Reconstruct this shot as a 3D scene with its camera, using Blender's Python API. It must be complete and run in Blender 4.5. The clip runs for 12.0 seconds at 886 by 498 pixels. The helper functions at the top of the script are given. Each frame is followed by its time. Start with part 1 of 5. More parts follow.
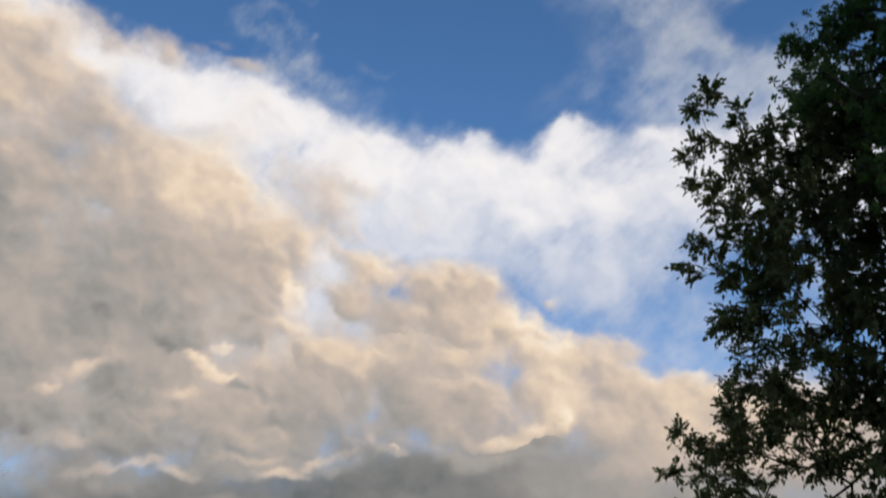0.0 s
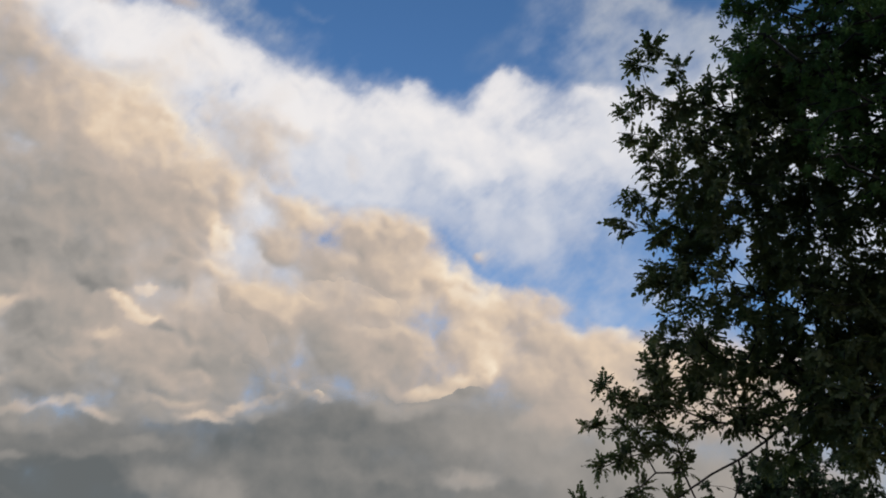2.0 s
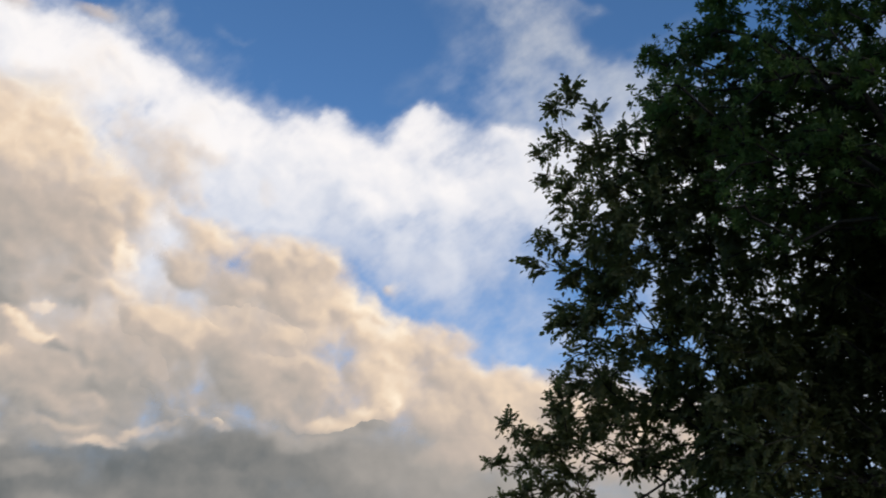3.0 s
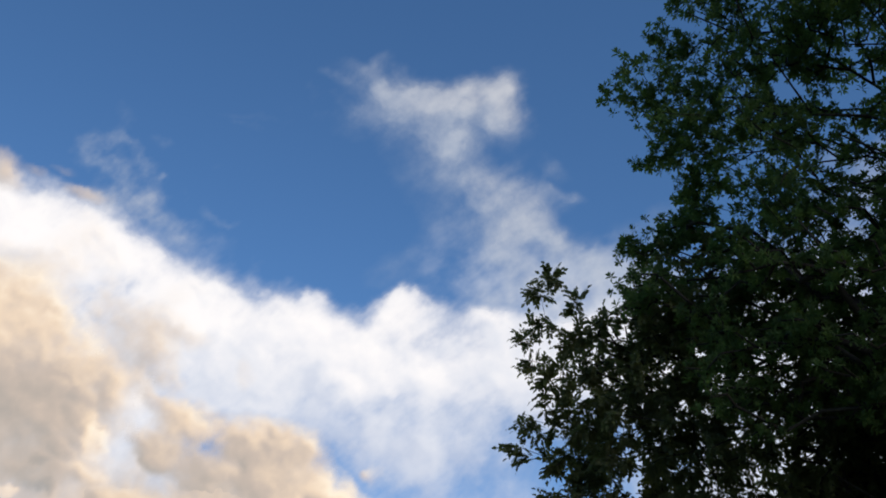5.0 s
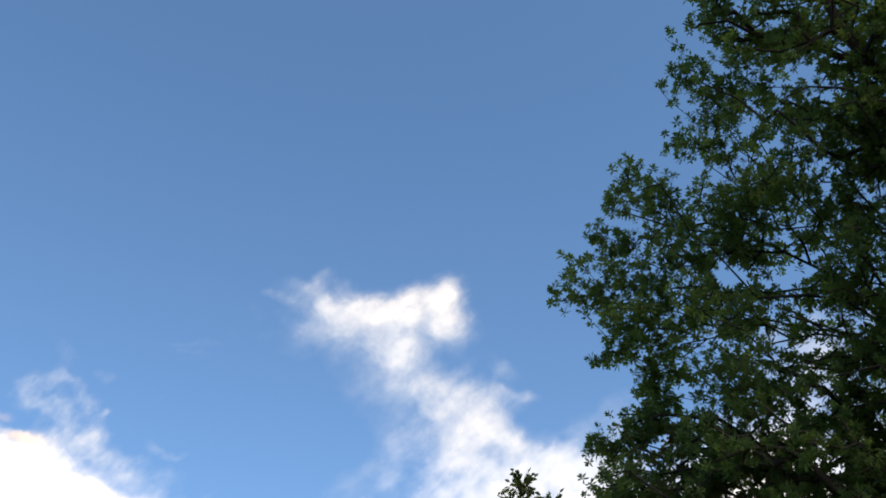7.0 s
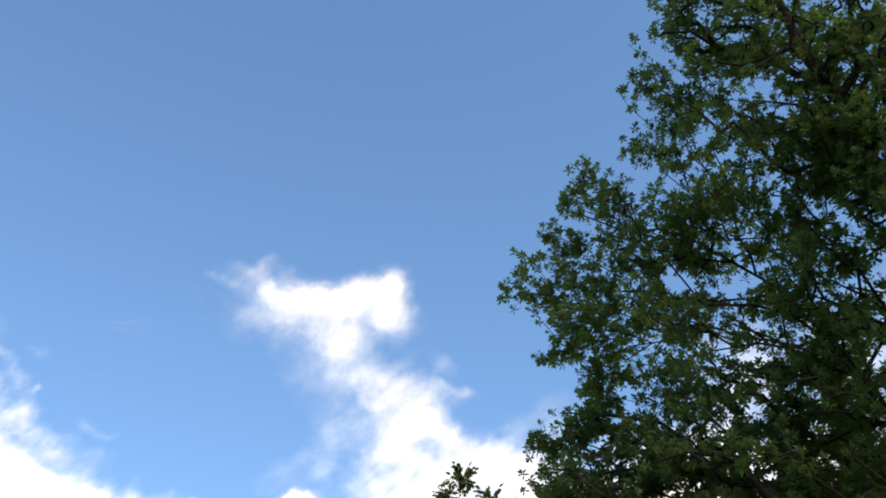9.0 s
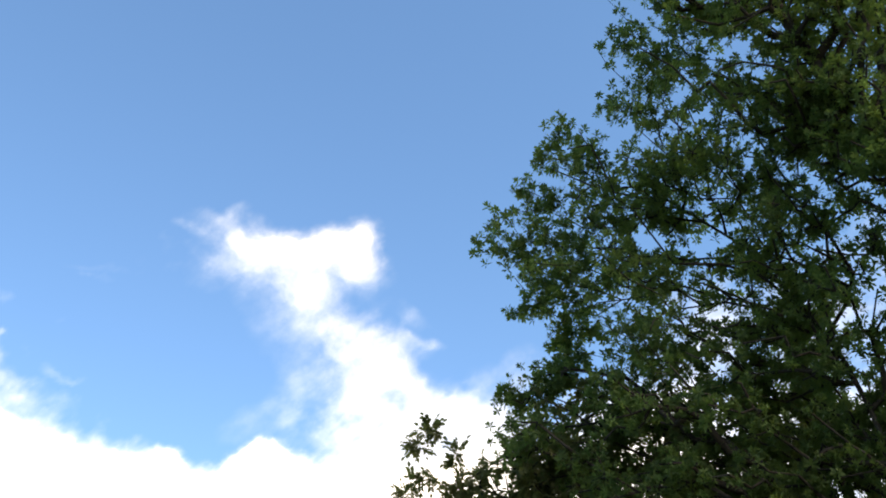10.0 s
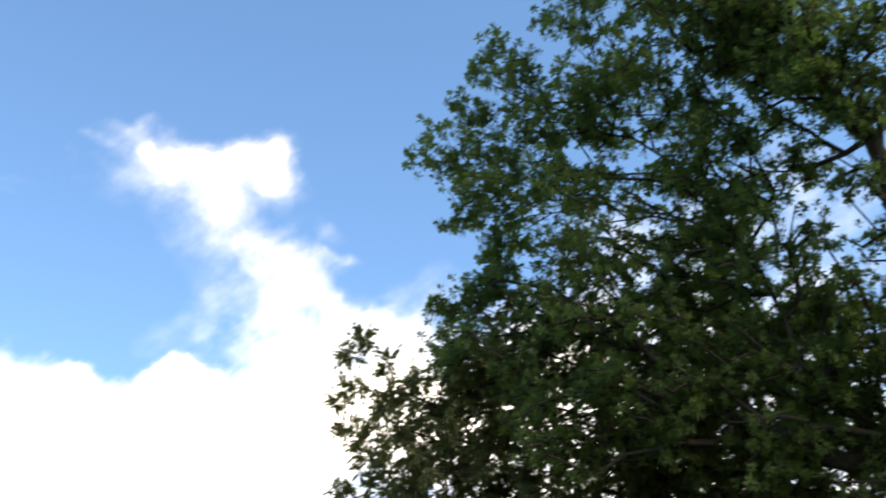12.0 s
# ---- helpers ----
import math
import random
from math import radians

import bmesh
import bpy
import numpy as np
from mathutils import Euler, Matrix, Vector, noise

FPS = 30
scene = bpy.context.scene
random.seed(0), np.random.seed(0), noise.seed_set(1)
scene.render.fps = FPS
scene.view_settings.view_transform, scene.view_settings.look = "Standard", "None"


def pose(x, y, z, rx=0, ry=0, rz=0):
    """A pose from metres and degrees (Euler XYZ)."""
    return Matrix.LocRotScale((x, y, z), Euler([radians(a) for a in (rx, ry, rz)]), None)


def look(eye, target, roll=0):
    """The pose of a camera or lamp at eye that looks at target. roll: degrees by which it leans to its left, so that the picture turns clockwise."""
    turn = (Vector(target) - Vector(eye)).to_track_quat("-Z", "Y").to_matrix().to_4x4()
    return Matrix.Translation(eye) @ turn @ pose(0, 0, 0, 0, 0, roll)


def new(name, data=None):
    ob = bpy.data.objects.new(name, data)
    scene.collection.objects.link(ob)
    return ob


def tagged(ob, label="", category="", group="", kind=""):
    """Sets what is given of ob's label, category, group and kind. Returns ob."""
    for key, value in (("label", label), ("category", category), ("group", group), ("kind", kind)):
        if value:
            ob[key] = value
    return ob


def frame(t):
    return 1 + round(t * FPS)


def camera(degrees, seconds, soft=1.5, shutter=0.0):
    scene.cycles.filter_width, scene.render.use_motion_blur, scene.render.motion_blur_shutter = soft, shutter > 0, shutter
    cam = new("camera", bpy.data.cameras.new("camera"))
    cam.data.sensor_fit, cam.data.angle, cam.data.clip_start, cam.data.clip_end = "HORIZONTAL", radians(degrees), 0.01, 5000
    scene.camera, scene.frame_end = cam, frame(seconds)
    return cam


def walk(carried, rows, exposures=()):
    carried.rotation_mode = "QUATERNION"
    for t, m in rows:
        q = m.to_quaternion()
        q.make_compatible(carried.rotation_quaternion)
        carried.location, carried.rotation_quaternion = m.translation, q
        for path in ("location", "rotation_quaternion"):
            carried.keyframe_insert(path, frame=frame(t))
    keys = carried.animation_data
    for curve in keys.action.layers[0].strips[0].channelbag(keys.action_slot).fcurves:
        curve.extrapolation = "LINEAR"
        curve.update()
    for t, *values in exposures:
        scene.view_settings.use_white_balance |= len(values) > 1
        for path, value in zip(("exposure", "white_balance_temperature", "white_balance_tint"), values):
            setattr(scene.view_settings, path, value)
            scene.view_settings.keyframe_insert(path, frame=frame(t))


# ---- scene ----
cam = camera(49.79, 12.0, soft=1.85, shutter=0.26)
PATH = [
    (0, pose(0.000, -0.000, 1.600, 116.000, -0.000, 0.000)),
    (0.1, pose(0.000, 0.005, 1.599, 114.552, 0.043, -0.147)),
    (0.2, pose(0.000, 0.011, 1.597, 113.368, 0.085, -0.661)),
    (0.3, pose(0.001, 0.016, 1.596, 112.710, 0.128, -1.176)),
    (0.4, pose(0.001, 0.021, 1.595, 112.030, 0.171, -1.396)),
    (0.5, pose(0.001, 0.026, 1.593, 111.613, 0.213, -1.469)),
    (1, pose(0.009, 0.141, 1.623, 111.670, -0.304, -1.988)),
    (1.5, pose(0.001, 0.174, 1.633, 112.174, -0.371, -3.255)),
    (2, pose(-0.021, 0.139, 1.623, 113.029, -0.399, -4.714)),
    (2.5, pose(-0.024, 0.155, 1.623, 113.923, -0.744, -5.934)),
    (2.7, pose(-0.029, 0.163, 1.623, 114.512, -0.776, -7.732)),
    (3, pose(-0.037, 0.178, 1.623, 115.086, -0.893, -10.769)),
    (3.5, pose(-0.035, 0.237, 1.663, 115.920, -0.851, -13.090)),
    (3.7, pose(-0.057, 0.213, 1.644, 117.378, -1.268, -13.014)),
    (5.3, pose(-0.098, 0.130, 1.636, 127.091, -0.530, -11.939)),
    (5.5, pose(-0.116, 0.144, 1.649, 127.795, -0.397, -11.903)),
    (5.7, pose(-0.112, 0.162, 1.680, 129.510, 0.501, -11.944)),
    (6, pose(-0.097, 0.198, 1.740, 134.174, 3.261, -11.415)),
    (6.2, pose(-0.112, 0.190, 1.735, 136.364, 3.882, -11.141)),
    (6.5, pose(-0.142, 0.164, 1.722, 138.072, 4.727, -10.612)),
    (8.3, pose(-0.276, 0.110, 1.631, 138.586, 4.921, -13.703)),
    (8.5, pose(-0.269, 0.123, 1.647, 138.045, 5.233, -14.542)),
    (9, pose(-0.275, 0.145, 1.668, 137.640, 5.280, -15.536)),
    (9.5, pose(-0.290, 0.148, 1.666, 136.363, 5.391, -16.787)),
    (10, pose(-0.306, 0.162, 1.676, 134.609, 5.629, -17.786)),
    (10.5, pose(-0.327, 0.159, 1.670, 132.792, 5.473, -18.914)),
    (11, pose(-0.332, 0.138, 1.687, 131.848, 5.731, -19.235)),
    (11.5, pose(-0.357, 0.144, 1.686, 131.028, 5.695, -19.795)),
    (11.7, pose(-0.357, 0.144, 1.686, 129.088, 4.987, -18.514)),
    (11.8, pose(-0.366, 0.147, 1.681, 128.750, 5.676, -18.450)),
    (11.9, pose(-0.436, 0.171, 1.645, 128.736, 7.221, -20.006)),
    (12, pose(-0.514, 0.198, 1.604, 129.067, 8.532, -21.913)),
]
EXPOSURES = [(0, 0.03, 6650, 13), (0.5, -0.08, 6650, 13), (1.0, -0.1, 6650, 13), (2.0, -0.06, 6650, 13), (2.5, -0.04, 6650, 13), (3.0, 0.12, 6650, 13), (3.5, 0.4, 6650, 13), (5.5, 0.15, 6650, 13),
             (6.0, 0.45, 6650, 13), (6.5, 0.97, 7900, 14), (8.5, 1.45, 8500, 15), (9.5, 1.7, 8600, 15), (10.5, 1.84, 8800, 15), (11.0, 1.82, 8700, 15), (11.5, 1.64, 8600, 15), (12.0, 1.86, 8700, 15)]
walk(cam, PATH, EXPOSURES)

# ---- sky and sun ----
SUN_AZ, SUN_EL = 165.0, 24.0
world = bpy.data.worlds.new("evening_sky")
scene.world = world
world.use_nodes = True
wn, wl = world.node_tree.nodes, world.node_tree.links
sky = wn.new("ShaderNodeTexSky")
sky.sky_type = "NISHITA"
sky.sun_disc = False
sky.sun_elevation = radians(SUN_EL)
sky.sun_rotation = radians(SUN_AZ)
sky.air_density, sky.dust_density, sky.ozone_density = 1.0, 0.3, 4.0
grade = wn.new("ShaderNodeHueSaturation")
grade.inputs["Saturation"].default_value = 1.13
wl.new(sky.outputs[0], grade.inputs["Color"])
wl.new(grade.outputs[0], wn["Background"].inputs["Color"])
wn["Background"].inputs["Strength"].default_value = 0.134

sun = new("sun", bpy.data.lights.new("sun", "SUN"))
sun.data.energy, sun.data.angle, sun.data.color = 0.75, radians(36), (1.0, 0.91, 0.8)
sa, se = radians(SUN_AZ), radians(SUN_EL)
sun.matrix_world = look((40 * math.sin(sa) * math.cos(se), 40 * math.cos(sa) * math.cos(se), 40 * math.sin(se)), (0, 0, 0))


# ---- materials ----
def material(name):
    mat = bpy.data.materials.new(name)
    mat.use_nodes = True
    return mat, mat.node_tree.nodes, mat.node_tree.links


def ramp_of(nodes, stops):
    node = nodes.new("ShaderNodeValToRGB")
    el = node.color_ramp.elements
    el[0].position, el[0].color = stops[0][0], (*stops[0][1], 1)
    el[1].position, el[1].color = stops[-1][0], (*stops[-1][1], 1)
    for pos, col in stops[1:-1]:
        el.new(pos).color = (*col, 1)
    return node


def surface(name, dark, light, scale, rough=0.8, bump=0.3, fine=8.0):
    """Two scales of noise between two colours, with relief."""
    mat, n, l = material(name)
    bsdf = n["Principled BSDF"]
    bsdf.inputs["Roughness"].default_value = rough
    co = n.new("ShaderNodeTexCoord")
    big, small = n.new("ShaderNodeTexNoise"), n.new("ShaderNodeTexNoise")
    big.inputs["Scale"].default_value, small.inputs["Scale"].default_value = scale, scale * fine
    big.inputs["Detail"].default_value = small.inputs["Detail"].default_value = 6
    for t in (big, small):
        l.new(co.outputs["Object"], t.inputs["Vector"])
    mix = n.new("ShaderNodeMath")
    mix.operation = "MULTIPLY_ADD"
    mix.inputs[1].default_value = 0.5
    half = n.new("ShaderNodeMath")
    half.operation = "MULTIPLY"
    half.inputs[1].default_value = 0.5
    l.new(small.outputs[0], half.inputs[0])
    l.new(big.outputs[0], mix.inputs[0])
    l.new(half.outputs[0], mix.inputs[2])
    ramp = ramp_of(n, [(0.3, dark), (0.7, light)])
    l.new(mix.outputs[0], ramp.inputs[0])
    l.new(ramp.outputs[0], bsdf.inputs["Base Color"])
    bp = n.new("ShaderNodeBump")
    bp.inputs["Strength"].default_value = bump
    bp.inputs["Distance"].default_value = 0.02
    l.new(small.outputs[0], bp.inputs["Height"])
    l.new(bp.outputs[0], bsdf.inputs["Normal"])
    return mat


def leaf_material(name, stops, glow):
    """Leaf green that differs from leaflet to leaflet; light comes through the blade."""
    mat, n, l = material(name)
    bsdf, out = n["Principled BSDF"], n["Material Output"]
    bsdf.inputs["Roughness"].default_value = 0.7
    bsdf.inputs["Specular IOR Level"].default_value = 0.2
    geo = n.new("ShaderNodeNewGeometry")
    patch = n.new("ShaderNodeTexNoise")
    patch.inputs["Scale"].default_value = 1.1
    patch.inputs["Detail"].default_value = 3
    l.new(geo.outputs["Position"], patch.inputs["Vector"])
    add, add2 = n.new("ShaderNodeMath"), n.new("ShaderNodeMath")
    add.operation = add2.operation = "MULTIPLY_ADD"
    tuft = n.new("ShaderNodeTexNoise")
    tuft.inputs["Scale"].default_value, tuft.inputs["Detail"].default_value = 6.0, 1
    l.new(geo.outputs["Position"], tuft.inputs["Vector"])
    half = n.new("ShaderNodeMath")
    half.operation = "MULTIPLY_ADD"
    half.inputs[1].default_value, half.inputs[2].default_value = 0.9, -0.28
    l.new(tuft.outputs[0], half.inputs[0])
    add.inputs[1].default_value = 0.3
    add2.inputs[1].default_value = 0.4
    l.new(geo.outputs["Random Per Island"], add.inputs[0])
    l.new(patch.outputs[0], add2.inputs[0])
    l.new(add2.outputs[0], add.inputs[2])
    l.new(half.outputs[0], add2.inputs[2])
    ramp = ramp_of(n, stops)
    l.new(add.outputs[0], ramp.inputs[0])
    l.new(ramp.outputs[0], bsdf.inputs["Base Color"])
    tr = n.new("ShaderNodeBsdfTranslucent")
    warm = n.new("ShaderNodeMix")
    warm.data_type, warm.blend_type = "RGBA", "MULTIPLY"
    warm.inputs["Factor"].default_value = 1.0
    l.new(ramp.outputs[0], warm.inputs["A"])
    warm.inputs["B"].default_value = (1.15, 1.25, 0.7, 1)
    l.new(warm.outputs["Result"], tr.inputs["Color"])
    mixs = n.new("ShaderNodeMixShader")
    mixs.inputs[0].default_value = glow
    l.new(bsdf.outputs[0], mixs.inputs[1])
    l.new(tr.outputs[0], mixs.inputs[2])
    l.new(mixs.outputs[0], out.inputs["Surface"])
    return mat


def cloud_material(name, stops, strength=1.0, mottle=0.10, torn=1.8):
    """Far-off vapour that glows by itself: thin where the density is low, sunlight and shade put into its tone, from
    shade grey to sunlit cream.
    """
    mat, n, l = material(name)
    n.remove(n["Principled BSDF"])
    out = n["Material Output"]
    den, tone, co = n.new("ShaderNodeAttribute"), n.new("ShaderNodeAttribute"), n.new("ShaderNodeTexCoord")
    den.attribute_name, tone.attribute_name = "cover", "cloud_tone"
    fine = n.new("ShaderNodeTexNoise")
    fine.inputs["Scale"].default_value, fine.inputs["Detail"].default_value = 0.02, 5
    l.new(co.outputs["Object"], fine.inputs["Vector"])
    fray = n.new("ShaderNodeTexNoise")
    fray.inputs["Scale"].default_value, fray.inputs["Detail"].default_value, fray.inputs["Roughness"].default_value = 0.012, 6, 0.62
    l.new(co.outputs["Object"], fray.inputs["Vector"])
    sh = n.new("ShaderNodeMath")
    sh.operation = "MULTIPLY_ADD"
    sh.inputs[1].default_value = mottle
    l.new(fine.outputs[0], sh.inputs[0])
    l.new(tone.outputs["Fac"], sh.inputs[2])
    off = n.new("ShaderNodeMath")
    off.inputs[1].default_value = -0.5 * mottle
    l.new(sh.outputs[0], off.inputs[0])
    ramp = ramp_of(n, stops)
    l.new(off.outputs[0], ramp.inputs[0])
    em, tp, mx = n.new("ShaderNodeEmission"), n.new("ShaderNodeBsdfTransparent"), n.new("ShaderNodeMixShader")
    em.inputs["Strength"].default_value = strength
    l.new(ramp.outputs[0], em.inputs["Color"])
    # fray the thin parts: cover + torn * cover * (1 - cover) * (noise - 0.5)
    steps = []
    for op, second in (("SUBTRACT", 0.5), ("MULTIPLY", torn), ("MULTIPLY", None), ("MULTIPLY", None), ("ADD", None)):
        node = n.new("ShaderNodeMath")
        node.operation = op
        if second is not None:
            node.inputs[1].default_value = second
        if steps:
            l.new(steps[-1].outputs[0], node.inputs[0])
        steps.append(node)
    rest = n.new("ShaderNodeMath")
    rest.operation = "SUBTRACT"
    rest.inputs[0].default_value = 1.0
    l.new(den.outputs["Fac"], rest.inputs[1])
    l.new(fray.outputs[0], steps[0].inputs[0])
    l.new(den.outputs["Fac"], steps[2].inputs[1])
    l.new(rest.outputs[0], steps[3].inputs[1])
    l.new(den.outputs["Fac"], steps[4].inputs[1])
    steps[4].use_clamp = True
    l.new(steps[4].outputs[0], mx.inputs[0])
    l.new(tp.outputs[0], mx.inputs[1])
    l.new(em.outputs[0], mx.inputs[2])
    l.new(mx.outputs[0], out.inputs["Surface"])
    mat.cycles.emission_sampling = "NONE"
    return mat


WHITE_CLOUD = cloud_material("white_cloud", [(0.3, (0.50, 0.57, 0.70)), (0.6, (0.66, 0.71, 0.79)), (1.0, (0.90, 0.90, 0.90))], 0.97, 0.16, 2.5)
THIN_CLOUD = cloud_material("thin_white_cloud", [(0.3, (0.36, 0.43, 0.54)), (0.6, (0.46, 0.52, 0.60)), (1.0, (0.56, 0.59, 0.63))], 0.98, 0.12, 3.2)
WARM_CLOUD = cloud_material("warm_cloud", [(0.0, (0.134, 0.151, 0.155)), (0.35, (0.358, 0.343, 0.318)), (0.6, (0.53, 0.458, 0.395)),
                                           (0.8, (0.765, 0.628, 0.482)), (1.0, (0.95, 0.83, 0.65))], 0.98, 0.16, 2.2)
LEAF = leaf_material("pinnate_leaf", [(0.2, (0.088, 0.094, 0.05)), (0.5, (0.116, 0.123, 0.062)), (0.8, (0.15, 0.156, 0.073))], 0.62)
OAK_LEAF = leaf_material("oak_leaf", [(0.2, (0.064, 0.102, 0.045)), (0.5, (0.096, 0.144, 0.056)), (0.8, (0.128, 0.181, 0.062))], 0.66)
FAR_LEAF = leaf_material("far_leaf", [(0.2, (0.028, 0.04, 0.02)), (0.8, (0.06, 0.078, 0.032))], 0.3)
BARK = surface("bark", (0.016, 0.013, 0.011), (0.046, 0.038, 0.031), 3.0, 0.9, 0.8)
BARK.node_tree.nodes["Principled BSDF"].inputs["Specular IOR Level"].default_value = 0.12
GRASS = surface("grass", (0.03, 0.05, 0.015), (0.08, 0.11, 0.035), 0.3, 0.9, 0.4, 30)
PLASTER = surface("plaster", (0.36, 0.345, 0.325), (0.43, 0.415, 0.39), 0.6, 0.85, 0.1)
SLATE = surface("slate_roof", (0.25, 0.243, 0.235), (0.33, 0.322, 0.31), 1.0, 0.7, 0.2)
DARK_GLASS, _n, _l = material("window_glass")
_n["Principled BSDF"].inputs["Base Color"].default_value = (0.03, 0.035, 0.04, 1)
_n["Principled BSDF"].inputs["Roughness"].default_value = 0.08
FRAME = surface("window_frame_paint", (0.45, 0.45, 0.45), (0.6, 0.6, 0.6), 2.0, 0.5, 0.05)


# ---- mesh helpers ----
def mesh_from(name, verts, faces, mat, smooth=False):
    me = bpy.data.meshes.new(name)
    verts = np.asarray(verts, dtype=np.float32)
    faces = np.asarray(faces, dtype=np.int32)
    k = faces.shape[1]
    me.vertices.add(len(verts))
    me.vertices.foreach_set("co", verts.ravel())
    me.loops.add(faces.size)
    me.loops.foreach_set("vertex_index", faces.ravel())
    me.polygons.add(len(faces))
    me.polygons.foreach_set("loop_start", np.arange(0, faces.size, k, dtype=np.int32))
    me.polygons.foreach_set("use_smooth", np.full(len(faces), smooth))
    me.update(calc_edges=True)
    me.validate()
    me.materials.append(mat)
    return me


def part(name, me, parent, label="", kind=""):
    ob = new(name, me)
    ob.parent = parent
    return tagged(ob, label=label, kind=kind)


def box(x0, x1, y0, y1, z0, z1, bevel=0.0):
    bm = bmesh.new()
    bmesh.ops.create_cube(bm, size=1.0)
    for v in bm.verts:
        v.co = Vector(((x0 + x1) / 2 + v.co.x * (x1 - x0), (y0 + y1) / 2 + v.co.y * (y1 - y0), (z0 + z1) / 2 + v.co.z * (z1 - z0)))
    if bevel:
        bmesh.ops.bevel(bm, geom=bm.edges[:], offset=bevel, segments=2, affect="EDGES")
    return bm


def bm_mesh(name, bm, mat):
    me = bpy.data.meshes.new(name)
    bm.to_mesh(me)
    bm.free()
    me.materials.append(mat)
    return me


# ---- clouds ----
RNG = np.random.RandomState(5)
PERM = RNG.permutation(512)
GRAD = RNG.normal(size=(512, 2))
GRAD /= np.linalg.norm(GRAD, axis=1)[:, None]


def perlin(x, y):
    xi, yi = np.floor(x).astype(int), np.floor(y).astype(int)
    fx, fy = x - xi, y - yi
    sx, sy = fx * fx * fx * (fx * (fx * 6 - 15) + 10), fy * fy * fy * (fy * (fy * 6 - 15) + 10)

    def dot(dx, dy):
        g = GRAD[PERM[(PERM[(xi + dx) & 511] + yi + dy) & 511]]
        return g[..., 0] * (fx - dx) + g[..., 1] * (fy - dy)
    a = dot(0, 0) + sx * (dot(1, 0) - dot(0, 0))
    b = dot(0, 1) + sx * (dot(1, 1) - dot(0, 1))
    return (a + sy * (b - a)) * 1.5


def fbm(x, y, scale, octaves, gain=0.5, puffy=False):
    total, amp, norm = 0.0, 1.0, 0.0
    for o in range(octaves):
        p = perlin(x / scale * 2 ** o + 17.3 * o, y / scale * 2 ** o - 9.1 * o)
        total = total + amp * ((1 - 2.4 * np.abs(p)) if puffy else p)
        norm += amp
        amp *= gain
    return total / norm


def sstep(a, b, x):
    t = np.clip((x - a) / (b - a), 0, 1)
    return t * t * (3 - 2 * t)


# The clouds lie on shells about the viewpoint, in degrees right of and above this direction.
CA, CE = radians(8), radians(32)
C_FWD = np.array((math.sin(CA) * math.cos(CE), math.cos(CA) * math.cos(CE), math.sin(CE)))
C_RIGHT = np.array((math.cos(CA), -math.sin(CA), 0.0))
C_UP = np.cross(C_RIGHT, C_FWD)


